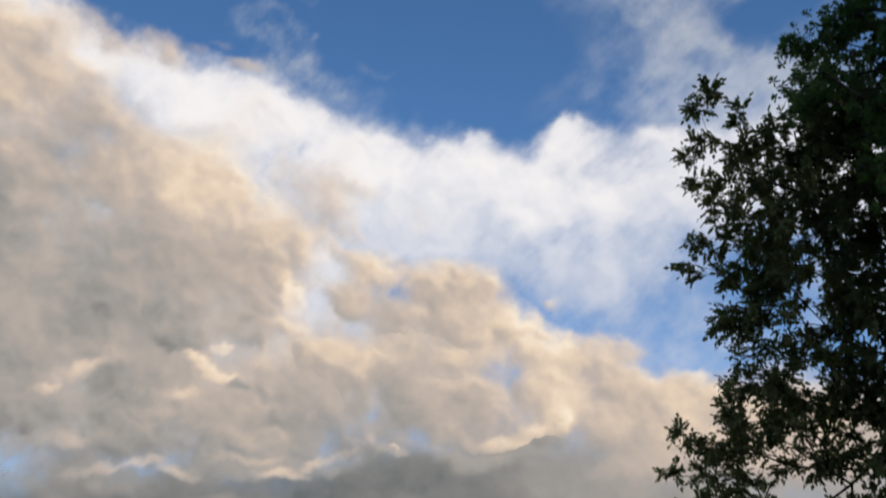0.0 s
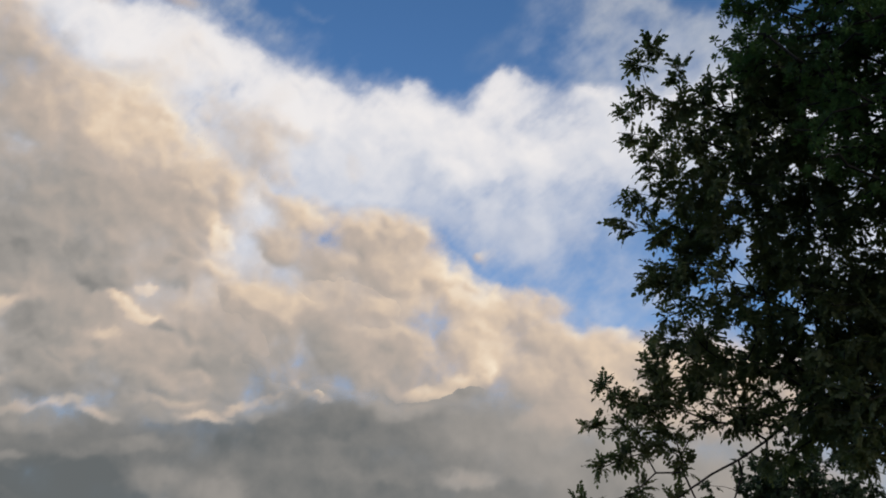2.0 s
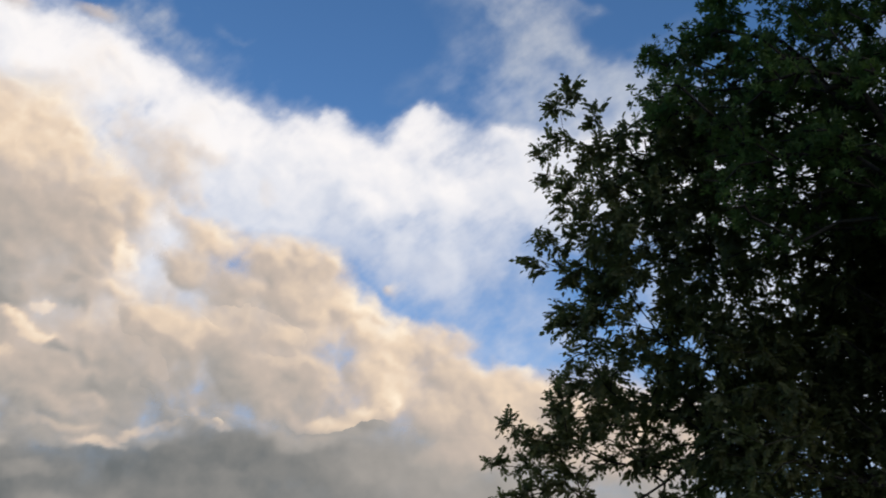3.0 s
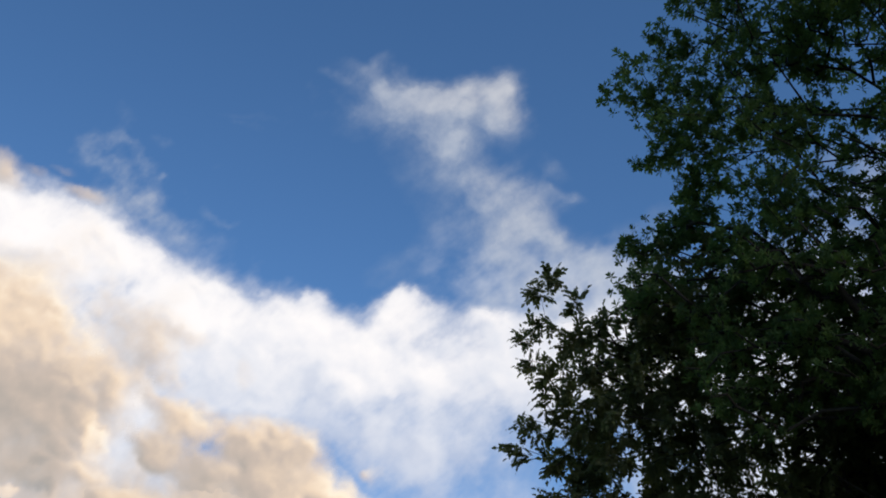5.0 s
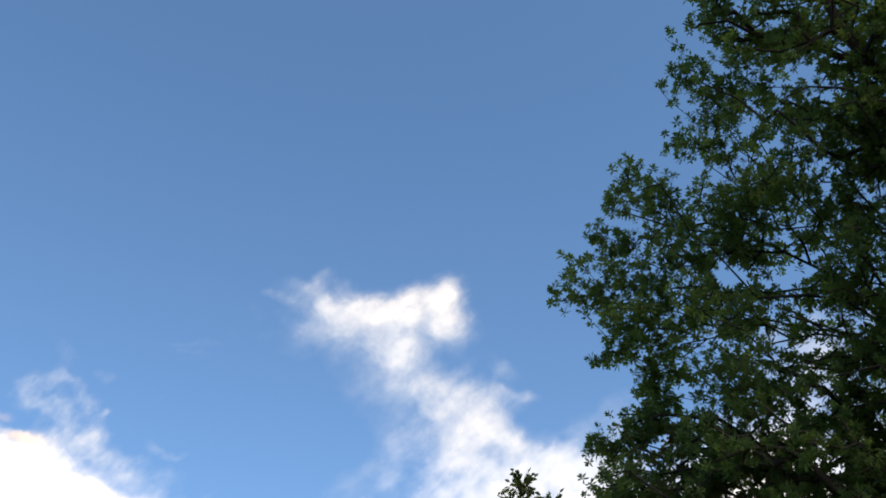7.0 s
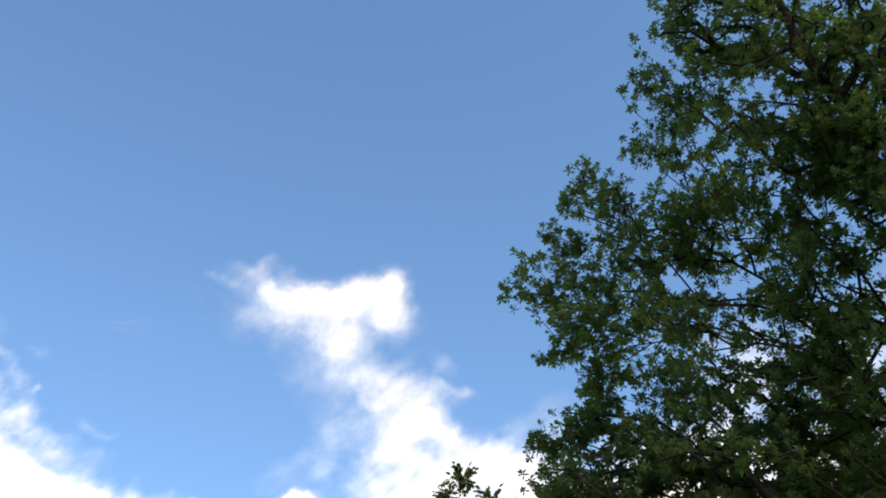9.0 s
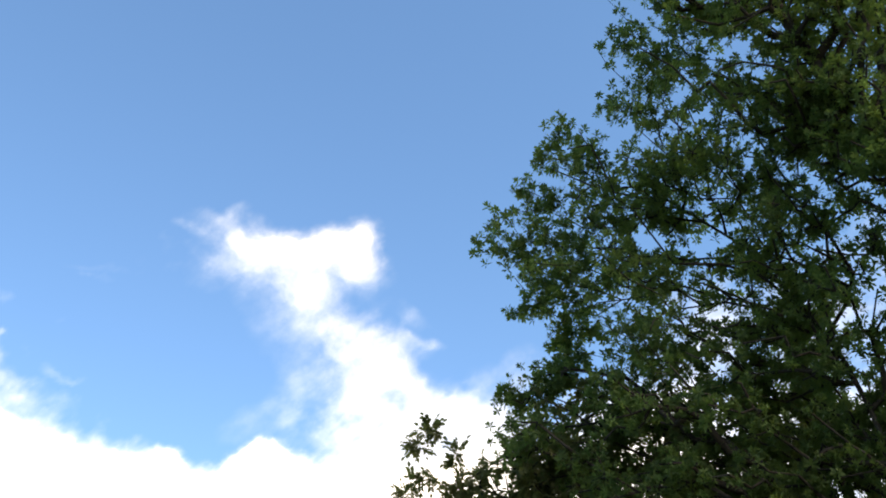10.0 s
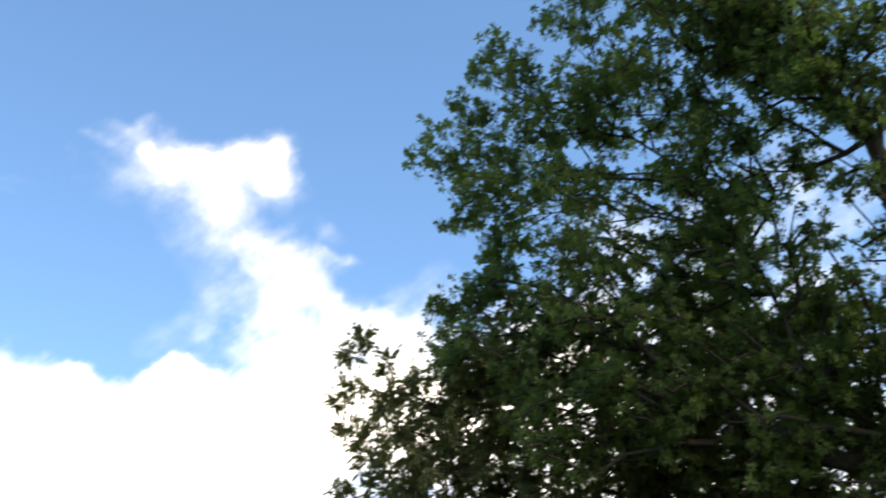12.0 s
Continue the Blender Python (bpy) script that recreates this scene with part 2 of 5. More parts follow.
def cloud(name, label, puffs, mat, distance, warp=1.0, rough=0.6, thin=0.12, opacity=3.0, relief=0.15, step=0.12, fibre=0.0, bulge=90.0, top=1.0, children=5, vary=0.1, shade=0.1, patch=0.05, anchored=False):
    """A cloud as a bulging sheet made of overlapping puffs (right, up, half width, half height, turn, weight, tone). anchored: the warping bends the puffs, but leaves their middles in place."""
    rng = np.random.RandomState(len(puffs))
    lumps = []
    for cu, cv, ru, rv, turn, weight, tone in puffs:
        lumps.append((cu, cv, ru, rv, turn, weight, tone))
        if ru * rv > 1.6 and weight > 0.3:
            for k in range(int(children)):
                a, f = rng.uniform(0, 2 * math.pi), rng.uniform(0.25, 0.95)
                x, y = ru * f * math.cos(a), rv * f * math.sin(a)
                c, s = math.cos(radians(turn)), math.sin(radians(turn))
                r = math.sqrt(ru * rv) * rng.uniform(0.22, 0.45)
                lumps.append((cu + x * c - y * s, cv + x * s + y * c, r * rng.uniform(1.0, 1.6), r * rng.uniform(0.7, 1.0), turn + rng.uniform(-30, 30),
                              weight * 0.5, tone + rng.uniform(-0.9, 0.7) * vary))
    puffs = lumps
    pf = np.array(puffs)
    span = 1.9 * np.maximum(pf[:, 2], pf[:, 3]) + warp
    u = np.arange((pf[:, 0] - span).min(), (pf[:, 0] + span).max(), step)
    v = np.arange((pf[:, 1] - span).min(), (pf[:, 1] + span).max(), step)
    U, V = np.meshgrid(u, v)

    def warped(a, b):
        return (a + warp * fbm(a + 40, b, 4.0, 5, 0.55) + 0.4 * warp * fbm(a, b + 70, 1.2, 4, 0.55),
                b + warp * fbm(a, b - 30, 4.0, 5, 0.55) + 0.4 * warp * fbm(a - 55, b, 1.2, 4, 0.55))
    wu, wv = warped(U, V)
    if anchored:
        pf[:, 0], pf[:, 1] = warped(pf[:, 0].copy(), pf[:, 1].copy())
    ragged = fbm(wu + 11, wv - 23, 1.5, 5, 0.6)
    crisp = fbm(wu, wv, 2.4, 6, 0.52, True)
    thick, tsum, wsum = np.zeros_like(U), np.zeros_like(U), np.full_like(U, 1e-9)
    for cu, cv, ru, rv, turn, weight, tone in pf:
        c, s = math.cos(radians(turn)), math.sin(radians(turn))
        du, dv = wu - cu, wv - cv
        q = ((du * c + dv * s) / ru) ** 2 + ((dv * c - du * s) / rv) ** 2
        h = np.exp(-0.9 * q ** 1.2)
        thick += weight * h
        w = max(weight, 0) * (h ** 2.0 + 1e-6) / (ru * rv) ** 0.75 * (np.clip(1 + 1.8 * ragged, 0.1, None) if ru * rv < 1.6 else 1)
        # each puff is painted brighter towards its upper right, as if sunlit there
        tsum += w * (tone + shade * np.tanh((du + dv) * 0.8 / math.sqrt(ru * rv)))
        wsum += w
    thick = np.clip(thick, 0, None)
    body = 1 - np.exp(-1.4 * thick)
    billow = fbm(wu, wv, 6.5, 5, 0.46, True)
    soft = fbm(U, V, 5.0, 7, 0.58)
    drift = fbm(wu - 20, wv * 1.4 + 35, 8.0, 5, 0.5)
    if fibre:
        soft = (1 - fibre) * soft + fibre * fbm((U * 0.8 + V * 0.6) * 0.4, V * 0.8 - U * 0.6, 1.0, 6, 0.62)
    t = thick * (1 + rough * (1.1 * soft + 0.35 * (billow - 0.35))) + rough * 0.12 * soft - thin
    density = top * (1 - np.exp(-opacity * np.clip(t, 0, None) ** 1.35))
    density *= sstep(0.01, 0.12, thick)
    height = body * 1.6 + 0.5 * billow * body + 0.25 * soft * body
    gv, gu = np.gradient(height, step)
    for _ in range(3):
        gu[1:-1, 1:-1] = (gu[1:-1, 1:-1] * 2 + gu[:-2, 1:-1] + gu[2:, 1:-1] + gu[1:-1, :-2] + gu[1:-1, 2:]) / 6
        gv[1:-1, 1:-1] = (gv[1:-1, 1:-1] * 2 + gv[:-2, 1:-1] + gv[2:, 1:-1] + gv[1:-1, :-2] + gv[1:-1, 2:]) / 6
    # sunlight from the upper right, painted into the tone by the sheet's slope
    light = -(0.7 * gu + 0.7 * gv)
    tone = tsum / wsum + relief * np.tanh(light * 1.3) + relief * 0.5 * (billow - 0.3) + relief * 0.45 * (crisp - 0.3) + patch * (drift + 0.4 * soft)
    r = distance - bulge * height
    th = np.radians(np.hypot(U, V))
    ang = 2 * np.arctan(th / 2)
    k = np.where(th > 1e-6, np.sin(ang) / np.maximum(np.radians(1) * np.hypot(U, V), 1e-9), 1.0) * np.radians(1)
    P = (np.cos(ang)[..., None] * C_FWD + (k * U)[..., None] * C_RIGHT + (k * V)[..., None] * C_UP) * r[..., None]
    P[..., 2] += 1.6
    ny, nx = U.shape
    idx = np.arange(nx * ny).reshape(ny, nx)
    quads = np.stack([idx[:-1, :-1], idx[:-1, 1:], idx[1:, 1:], idx[1:, :-1]], -1).reshape(-1, 4)
    quads = quads[(density.ravel()[quads] > 0.004).any(1)]
    used, inv = np.unique(quads, return_inverse=True)
    me = mesh_from(name, P.reshape(-1, 3)[used], inv.reshape(-1, 4), mat, True)
    for attr, val in (("cover", density), ("cloud_tone", tone)):
        me.attributes.new(attr, "FLOAT", "POINT").data.foreach_set("value", val.ravel()[used].astype(np.float32))
    return tagged(new(name, me), label, "cloud", "clouds", "structure")


WHITE_A = [
    (-29.5, 9.5, 3.0, 1.5, -41, 0.9, 0.9),
    (-26.7, 7.3, 2.8, 1.3, -46, 0.9, 1),
    (-23.5, 5.3, 3.5, 1.5, -35, 0.95, 1),
    (-19.7, 3.9, 3.9, 1.9, -30, 1, 1),
    (-16.8, 3.3, 2.7, 1.7, -24, 1, 1),
    (-19.7, 1.3, 4.7, 2.0, -14, 0.8, 0.75),
    (-14.3, 1.3, 3.4, 1.7, -29, 1, 1),
    (-10.4, -0.6, 4.4, 2.0, -29, 1, 1),
    (-14.6, -1.8, 5.1, 2.0, -14, 0.8, 0.7),
    (-6.0, -0.5, 2.5, 1.5, -4, 1, 1),
    (-4.8, -2.8, 5.4, 2.2, -9, 1, 0.9),
    (0.5, -0.0, 1.7, 1.1, -4, 0.9, 1),
    (-10.0, -3.8, 5.1, 1.7, -14, 0.8, 0.75),
]
WHITE_B = [
    (0.6, -2.9, 5.9, 2.2, -4, 0.95, 0.85),
    (4.7, -1.0, 3.8, 1.3, -4, 0.9, 0.82),
    (6.2, -3.9, 6.3, 2.0, -4, 0.9, 0.7),
    (10.7, -2.2, 4.5, 2.6, -4, 0.9, 0.72),
    (13.7, -2.4, 4.4, 3.2, -4, 0.9, 0.68),
    (-3.3, -5.8, 6.7, 1.7, -12, 0.7, 0.5),
    (3.1, -6.7, 4.9, 1.5, -8, 0.65, 0.5),
    (0.6, -8.3, 4.9, 1.3, -8, 0.45, 0.42),
    (-16.8, -4.3, 4.8, 2.7, -4, 0.9, 0.65),
    (-9.4, -5.9, 3.8, 1.5, -14, 0.8, 0.6),
    (-20.5, -9.2, 8.1, 5.1, -4, 1.8, 0.62),
    (-9.8, -12.4, 7.5, 3.1, -3, 1.8, 0.62),
]
WHITE_C = [
    (-29.0, 3.0, 6.5, 5.0, -30, 1.4, 0.55),
    (-29.0, -4.0, 7.0, 5.0, -10, 1.8, 0.6),
    (-28.0, -12.0, 9.0, 4.5, 0, 2.0, 0.66),
    (-15.2, -8.0, 2.6, 1.8, -30, 0.9, 0.7),
    (-13.6, -6.8, 2.2, 1.6, -30, 0.8, 0.7),
    (-16.9, -0.6, 2.27, 1.34, -43, 0.8, 0.78),
    (-14.8, -1.7, 1.97, 1.18, -33, 0.7, 0.75),
    (-18.2, 1.6, 1.9, 1.16, -44, 0.6, 0.85),
]
BEHIND = [
    (29.3, 6.8, 6.3, 3.7, -1, 0.3, 0.5),
    (34.9, 10.8, 4.6, 4.1, -1, 0.22, 0.45),
    (39.9, 12.0, 4.8, 4.6, -1, 0.18, 0.4),
    (25.0, 9.5, 4.0, 3.0, -1, 0.12, 0.45),
    (27.3, 1.2, 9.3, 3.2, 0, 0.55, 0.5),
    (21.2, -1.9, 7.8, 4.7, 4, 0.7, 0.6),
    (20.0, -8.0, 6.0, 4.5, 4, 0.7, 0.5),
    (28.0, -8.4, 5.9, 6.6, 5, 0.8, 0.5),
    (40.6, -0.6, 7.8, 6.8, 0, 0.32, 0.5),
    (27.7, -15.0, 7.7, 4.9, 7, 0.9, 0.5),
    (37.0, -10.0, 7.0, 7.0, 5, 0.8, 0.5),
]
VEIL = [
    (6.5, 2.6, 4.4, 1.9, -5, 0.4, 0.4),
    (3.9, -9.4, 7.0, 2.3, -13, 0.42, 0.34),
    (7.9, -12.9, 5.9, 2.3, -1, 0.38, 0.34),
    (-2.0, -7.8, 4.0, 1.4, -18, 0.3, 0.4),
    (3.1, -11.7, 2.9, 1.3, -23, 0.3, 0.33),
    (-11.0, 3.7, 4.0, 1.3, -29, 0.22, 0.5),
    (11.8, 3.1, 3.6, 1.9, -5, 0.3, 0.4),
    (4.2, 4.3, 1.8, 3.4, -5, 0.07, 0.4),
    (12.4, 7.6, 16.5, 6.6, -1, 0.06, 0.3),
]
WISPS = [
    (-16.0, 9.5, 0.7, 0.5, -30, 0.64, 0.7),
    (-15.3, 8.6, 0.9, 0.5, -39, 0.59, 0.65),
    (-14.6, 7.6, 0.8, 0.5, -39, 0.51, 0.6),
    (-15.9, 7.4, 1.3, 0.8, -20, 0.75, 0.7),
    (-17.4, 8.7, 1.2, 0.9, -20, 0.7, 0.7),
    (-14.6, 6.2, 1.4, 0.8, -30, 0.8, 0.75),
    (-16.0, 5.6, 1.5, 0.8, -10, 0.75, 0.8),
    (-13.7, 7.3, 0.3, 0.2, 1, 0.5, 0.6),
    (-12.7, 4.4, 1.8, 0.8, -25, 0.5, 0.7),
    (-10.4, 5.2, 1.2, 0.3, -20, 0.28, 0.5),
    (-12.0, 6.0, 1.3, 0.4, -35, 0.25, 0.5),
    (-8.8, 10.8, 1.4, 0.3, -7, 0.13, 0.45),
    (-5.2, 12.7, 1.3, 0.3, -9, 0.14, 0.4),
    (-14.0, 9.4, 0.6, 0.5, -49, 0.25, 0.5),
    (-10.9, 7.9, 1.5, 0.4, -9, 0.13, 0.4),
    (-16.2, 10.9, 0.9, 0.5, -29, 0.2, 0.5),
]
BANK_LEFT = [
    (-29.9, 8.6, 2.17, 1.79, -47, 0.8, 0.66),
    (-30.6, 5.8, 2.58, 2.39, -48, 0.95, 0.64),
    (-27.4, 4.2, 2.67, 1.81, -49, 0.85, 0.62),
    (-30.4, 0.1, 3, 2.85, -15, 0.95, 0.44),
    (-25.6, 0.8, 2.75, 2.44, -46, 0.95, 0.55),
    (-22.2, -0.5, 2.21, 1.73, -41, 0.95, 0.78),
    (-18.7, -2.6, 2.26, 1.57, -45, 0.95, 0.88),
    (-19.8, -0, 1.61, 1.16, -35, 0.5, 0.66),
    (-29.9, -4.6, 4.58, 3.28, -11, 1, 0.4),
    (-23.9, -5.5, 4.01, 2.89, -20, 1, 0.45),
    (-19.9, -4.8, 2.87, 1.86, -35, 0.95, 0.56),
    (-17.8, -4.3, 1.65, 1.24, -45, 0.9, 0.68),
    (-18.5, -7, 2.07, 1.45, -35, 0.95, 0.58),
    (-16.6, -7.9, 0.58, 1.09, 11, 0.8, 1),
]
BANK_LEFT_LOW = [
    (-16.8, -10, 0.87, 0.51, -15, 0.8, 0.66),
    (-18.9, -9.3, 1.62, 1.08, -25, 0.8, 0.44),
    (-31.5, -9.2, 4.27, 2.84, -6, 1, 0.25),
    (-26.7, -8.6, 3.43, 2.15, -11, 1, 0.24),
    (-22.9, -9.5, 1.77, 1.43, -25, 0.9, 0.34),
    (-25.7, -12.1, 3.12, 1.42, -11, 0.95, 0.29),
    (-31.1, -13.2, 3.64, 1.59, -6, 0.95, 0.28),
    (-24.1, -14, 2.1, 0.92, -11, 0.9, 0.44),
    (-27.1, -14.2, 2.05, 1.06, -6, 0.9, 0.31),
    (-20.2, -14.9, 2.15, 1.07, -15, 0.9, 0.42),
    (-16.2, -15.5, 2.53, 1.42, -14, 0.95, 0.34),
    (-18.1, -13.5, 1.62, 1, -15, 0.8, 0.4),
    (-34.2, 1.1, 2.82, 5.58, -5, 1, 0.26),
    (-35.2, -9.4, 2.85, 7.02, -6, 1, 0.2),
]
BANK_MIDDLE = [
    (-12.3, -6.1, 1.67, 0.84, -29, 0.9, 0.68),
    (-10.5, -7.3, 1.88, 0.84, -19, 0.9, 0.8),
    (-8.1, -7.4, 2.09, 1.08, -12, 0.95, 0.72),
    (-5.4, -7.9, 1.99, 1.25, -24, 0.95, 0.68),
    (-12.3, -8.5, 2.51, 1.46, -19, 0.95, 0.66),
    (-9, -9.2, 3.34, 1.67, -19, 0.95, 0.62),
    (-5.6, -9.9, 2.49, 1.66, -23, 0.95, 0.6),
    (-2.7, -10.8, 1.56, 1.08, -33, 0.95, 0.9),
    (-1.1, -12.4, 1.47, 1.57, -43, 0.95, 0.86),
    (-3.7, -13.1, 2.88, 1.86, -33, 0.95, 0.68),
    (-13.3, -12.2, 2.3, 1.66, -14, 0.9, 0.68),
    (-15.3, -11.5, 1.67, 1.45, -24, 0.85, 0.6),
    (-9.9, -14.1, 3.76, 1.86, -9, 0.95, 0.45),
    (-11.4, -15.9, 4.18, 1.56, -4, 0.95, 0.44),
]
BANK_RIGHT = [
    (-7.3, -15.9, 2.92, 1.64, -3, 0.95, 0.52),
    (-4.5, -15.4, 2.48, 1.64, -13, 0.95, 0.66),
    (1.2, -12.1, 1.7, 0.82, -18, 0.85, 0.74),
    (3.2, -12.5, 1.36, 0.65, -18, 0.8, 0.7),
    (1.6, -13.9, 2.21, 1.23, -23, 0.9, 0.6),
    (-0.4, -14.9, 1.82, 1.65, -33, 0.95, 0.78),
    (-0.8, -16.4, 0.89, 0.82, -22, 0.8, 0.96),
    (3.5, -15.1, 2.39, 1.22, -12, 0.95, 0.66),
    (6.9, -14.3, 1.02, 0.56, -2, 0.95, 0.78),
    (5.5, -15.2, 2.36, 1.01, -7, 0.95, 0.7),
    (2.7, -17.2, 4.41, 1.61, -5, 0.95, 0.64),
    (6.7, -16.8, 3.52, 2.19, -1, 0.95, 0.68),
    (10.8, -16.6, 4.53, 2.75, -1, 0.95, 0.66),
    (14.7, -17.2, 5.06, 3.08, 0, 0.95, 0.62),
]
BANK_GAPS = [
    (-26.5, 6.8, 1.78, 0.45, -53, -0.27, 0.5),
    (-27.8, 1.1, 0.44, 1.08, 6, -0.225, 0.5),
    (-26.1, -2.9, 0.8, 0.34, -10, -0.225, 0.5),
    (-30, -2.3, 0.86, 0.5, -10, -0.1575, 0.5),
    (-28.1, 3.6, 1, 0.32, -68, -0.1575, 0.5),
    (-20.1, -8.5, 1.42, 0.6, 11, -0.1575, 0.5),
    (-20.1, -13.1, 2.02, 0.59, -11, -0.18, 0.5),
    (-15, -8.9, 1.71, 0.68, -19, -0.2475, 0.5),
    (-13, -10.1, 1.71, 0.6, -24, -0.18, 0.5),
    (-10.3, -11, 0.77, 0.47, -34, -0.18, 0.5),
    (-7.2, -13.4, 2.05, 0.55, -8, -0.2925, 0.5),
]
BANK_HAZE = [
    (-17.3, 1.5, 2.9, 2.12, -35, 0.3, 0.66),
    (-15.2, -1.7, 2.53, 1.7, -45, 0.5, 0.62),
    (-16.5, -4.7, 2.54, 1.54, -35, 0.6, 0.62),
    (-13.7, -3.6, 2.34, 1.37, -39, 0.45, 0.66),
    (-17.7, 4.5, 2.45, 1.26, -45, 0.2, 0.72),
    (-12.3, 0.8, 2.54, 1.26, 16, 0.18, 0.62),
    (-5.7, -12.7, 2.56, 1.27, -3, 0.6, 0.66),
    (-10.2, -6.9, 2.14, 1.03, -24, 0.45, 0.62),
    (-5.9, -9.9, 2.13, 1.45, -3, 0.5, 0.62),
    (-13.3, -12.2, 2.99, 1.19, -4, 0.5, 0.55),
    (-20.4, 0, 2.48, 1.95, -40, 0.4, 0.82),
    (-27.1, 6.8, 2.3, 1.65, -47, 0.4, 0.66),
    (-27.6, 0.2, 2.37, 2.09, -4, 0.35, 0.5),
    (-31.2, 0.9, 2.29, 2.49, -4, 0.35, 0.5),
]
# glints: sunlit rims of cloud, painted in as small puffs of brighter tone
GLINTS = [
    (-22, -11.8, 1.46, 0.4, -32, 0.55, 0.84),
    (-22.7, -11.1, 0.36, 0.37, -5, 0.3, 0.82),
    (-21, -10.9, 0.56, 0.24, -13, 0.35, 0.8),
    (-29.2, -11.3, 1.59, 0.41, 13, 0.7, 0.7),
    (-31.2, -12.2, 0.96, 0.28, 15, 0.5, 0.62),
    (-20.1, -16.4, 2.43, 0.56, -11, 0.7, 0.74),
    (-18.6, -16, 1.63, 0.48, -20, 0.6, 0.76),
    (-30, -15.4, 1.45, 0.55, -12, 0.6, 0.68),
    (-23.9, -13.3, 1.19, 0.48, -11, 0.6, 0.7),
]
EDGE_GLINTS = [
    (-25.9, -17.1, 1.55, 0.34, 0, 0.6, 0.79),
    (-23.7, -18.1, 0.99, 0.26, -20, 0.6, 0.71),
    (-28, -17.3, 0.86, 0.23, 9, 0.6, 0.65),
    (-17.7, -18.3, 1.31, 0.26, -11, 0.6, 0.81),
    (-15.3, -18.1, 1.46, 0.23, 18, 0.6, 0.67),
    (-20, -17.5, 2.31, 0.3, -15, 0.6, 0.63),
    (-29.1, -17.4, 0.93, 0.19, -1, 0.6, 0.49),
    (-13.4, -17.6, 0.93, 0.19, 16, 0.6, 0.57),
    (-10.9, -17.5, 0.78, 0.23, -18, 0.6, 0.63),
]
GLINTS_B = [
    (-12.3, -17, 0.33, 0.6, -14, 0.35, 0.78),
    (-10.9, -17.4, 0.82, 0.28, -18, 0.7, 0.8),
    (-4.5, -17.6, 1.95, 0.52, -10, 0.8, 0.84),
    (-2.3, -17.2, 1.46, 0.56, 3, 0.7, 0.8),
    (-5, -11.3, 1.22, 0.57, -23, 0.4, 0.72),
    (-3.6, -10.4, 0.81, 0.57, -28, 0.6, 0.86),
    (0.3, -13, 0.64, 1.05, -23, 0.6, 0.85),
    (7, -13.9, 0.69, 0.36, -2, 0.6, 0.84),
    (-2.4, -14.5, 1.05, 0.81, -33, 0.5, 0.8),
    (-12.2, -6.1, 1.23, 0.37, -24, 0.25, 0.74),
    (-17.3, -2.6, 0.81, 0.57, -35, 0.6, 0.86),
    (-22.6, -1.8, 1.02, 0.57, -25, 0.5, 0.8),
    (-33.4, -16.6, 0.95, 0.35, -7, 0.5, 0.62),
]
BANK_UNDER = [
    (-23.2, -16.3, 3.64, 1.27, -4, 0.8, 0.4),
    (-26.7, -16.4, 5.1, 1.68, -4, 0.9, 0.23),
    (-18.7, -16.9, 5.02, 1.45, -3, 0.9, 0.31),
    (-11, -17.6, 4.33, 1.21, -2, 0.9, 0.27),
    (-4.2, -17.8, 4.36, 1.21, -1, 0.9, 0.31),
    (1.3, -18.3, 4.33, 1.29, 0, 0.9, 0.43),
    (5.7, -18.5, 3.84, 1.53, 1, 0.95, 0.51),
    (10.7, -18.4, 4.56, 2.11, 1, 0.95, 0.49),
    (15.5, -18.9, 5.58, 2.49, 2, 0.95, 0.47),
]
BASE = [
    (-26.7, -19, 5.23, 1.27, -5, 1, 0.13),
    (-28, -20.7, 5.96, 1.46, -5, 1, 0.02),
    (-21.4, -20.1, 6.31, 1.6, -4, 1, 0.1),
    (-14.8, -19.4, 6.54, 1.08, 0, 1, 0.06),
    (-8.3, -19.4, 6.24, 1.2, -2, 1, 0.1),
    (-13.8, -21.7, 8.77, 1.82, -3, 1, 0.08),
    (-18.8, -22.2, 3.85, 1.06, -4, 0.8, 0.21),
    (-6.3, -21.3, 7.59, 1.73, -1, 1, 0.14),
    (-0.1, -20.2, 5.33, 1.73, 0, 0.9, 0.29),
    (4.3, -20.9, 5.26, 2.42, 1, 0.9, 0.36),
    (-28.6, -22.4, 7.91, 1.55, -6, 1, -0.04),
    (-9.8, -24, 13.3, 1.81, -2, 1, 0.08),
    (3.9, -23.8, 8.77, 2.33, 1, 1, 0.22),
]
BASE_LOW = [
    (10.6, -22.7, 7.04, 2.45, 2, 1, 0.37),
    (16.9, -22.8, 7.43, 2.88, 3, 1, 0.4),
    (-26.1, -24.2, 9.34, 1.93, -5, 1, 0.03),
    (-13.1, -25.8, 12.14, 2.45, -3, 1, 0.11),
    (0.5, -26.2, 10.61, 2.93, 0, 1, 0.21),
    (13.7, -25.8, 11.44, 3.34, 3, 1, 0.29),
    (-33.6, -20.9, 5.51, 4.29, -7, 1, 0.07),
    (-19.8, -27.7, 23.46, 2.39, -4, 1, 0.07),
    (3.8, -28.7, 24.15, 2.87, 1, 1, 0.2),
]
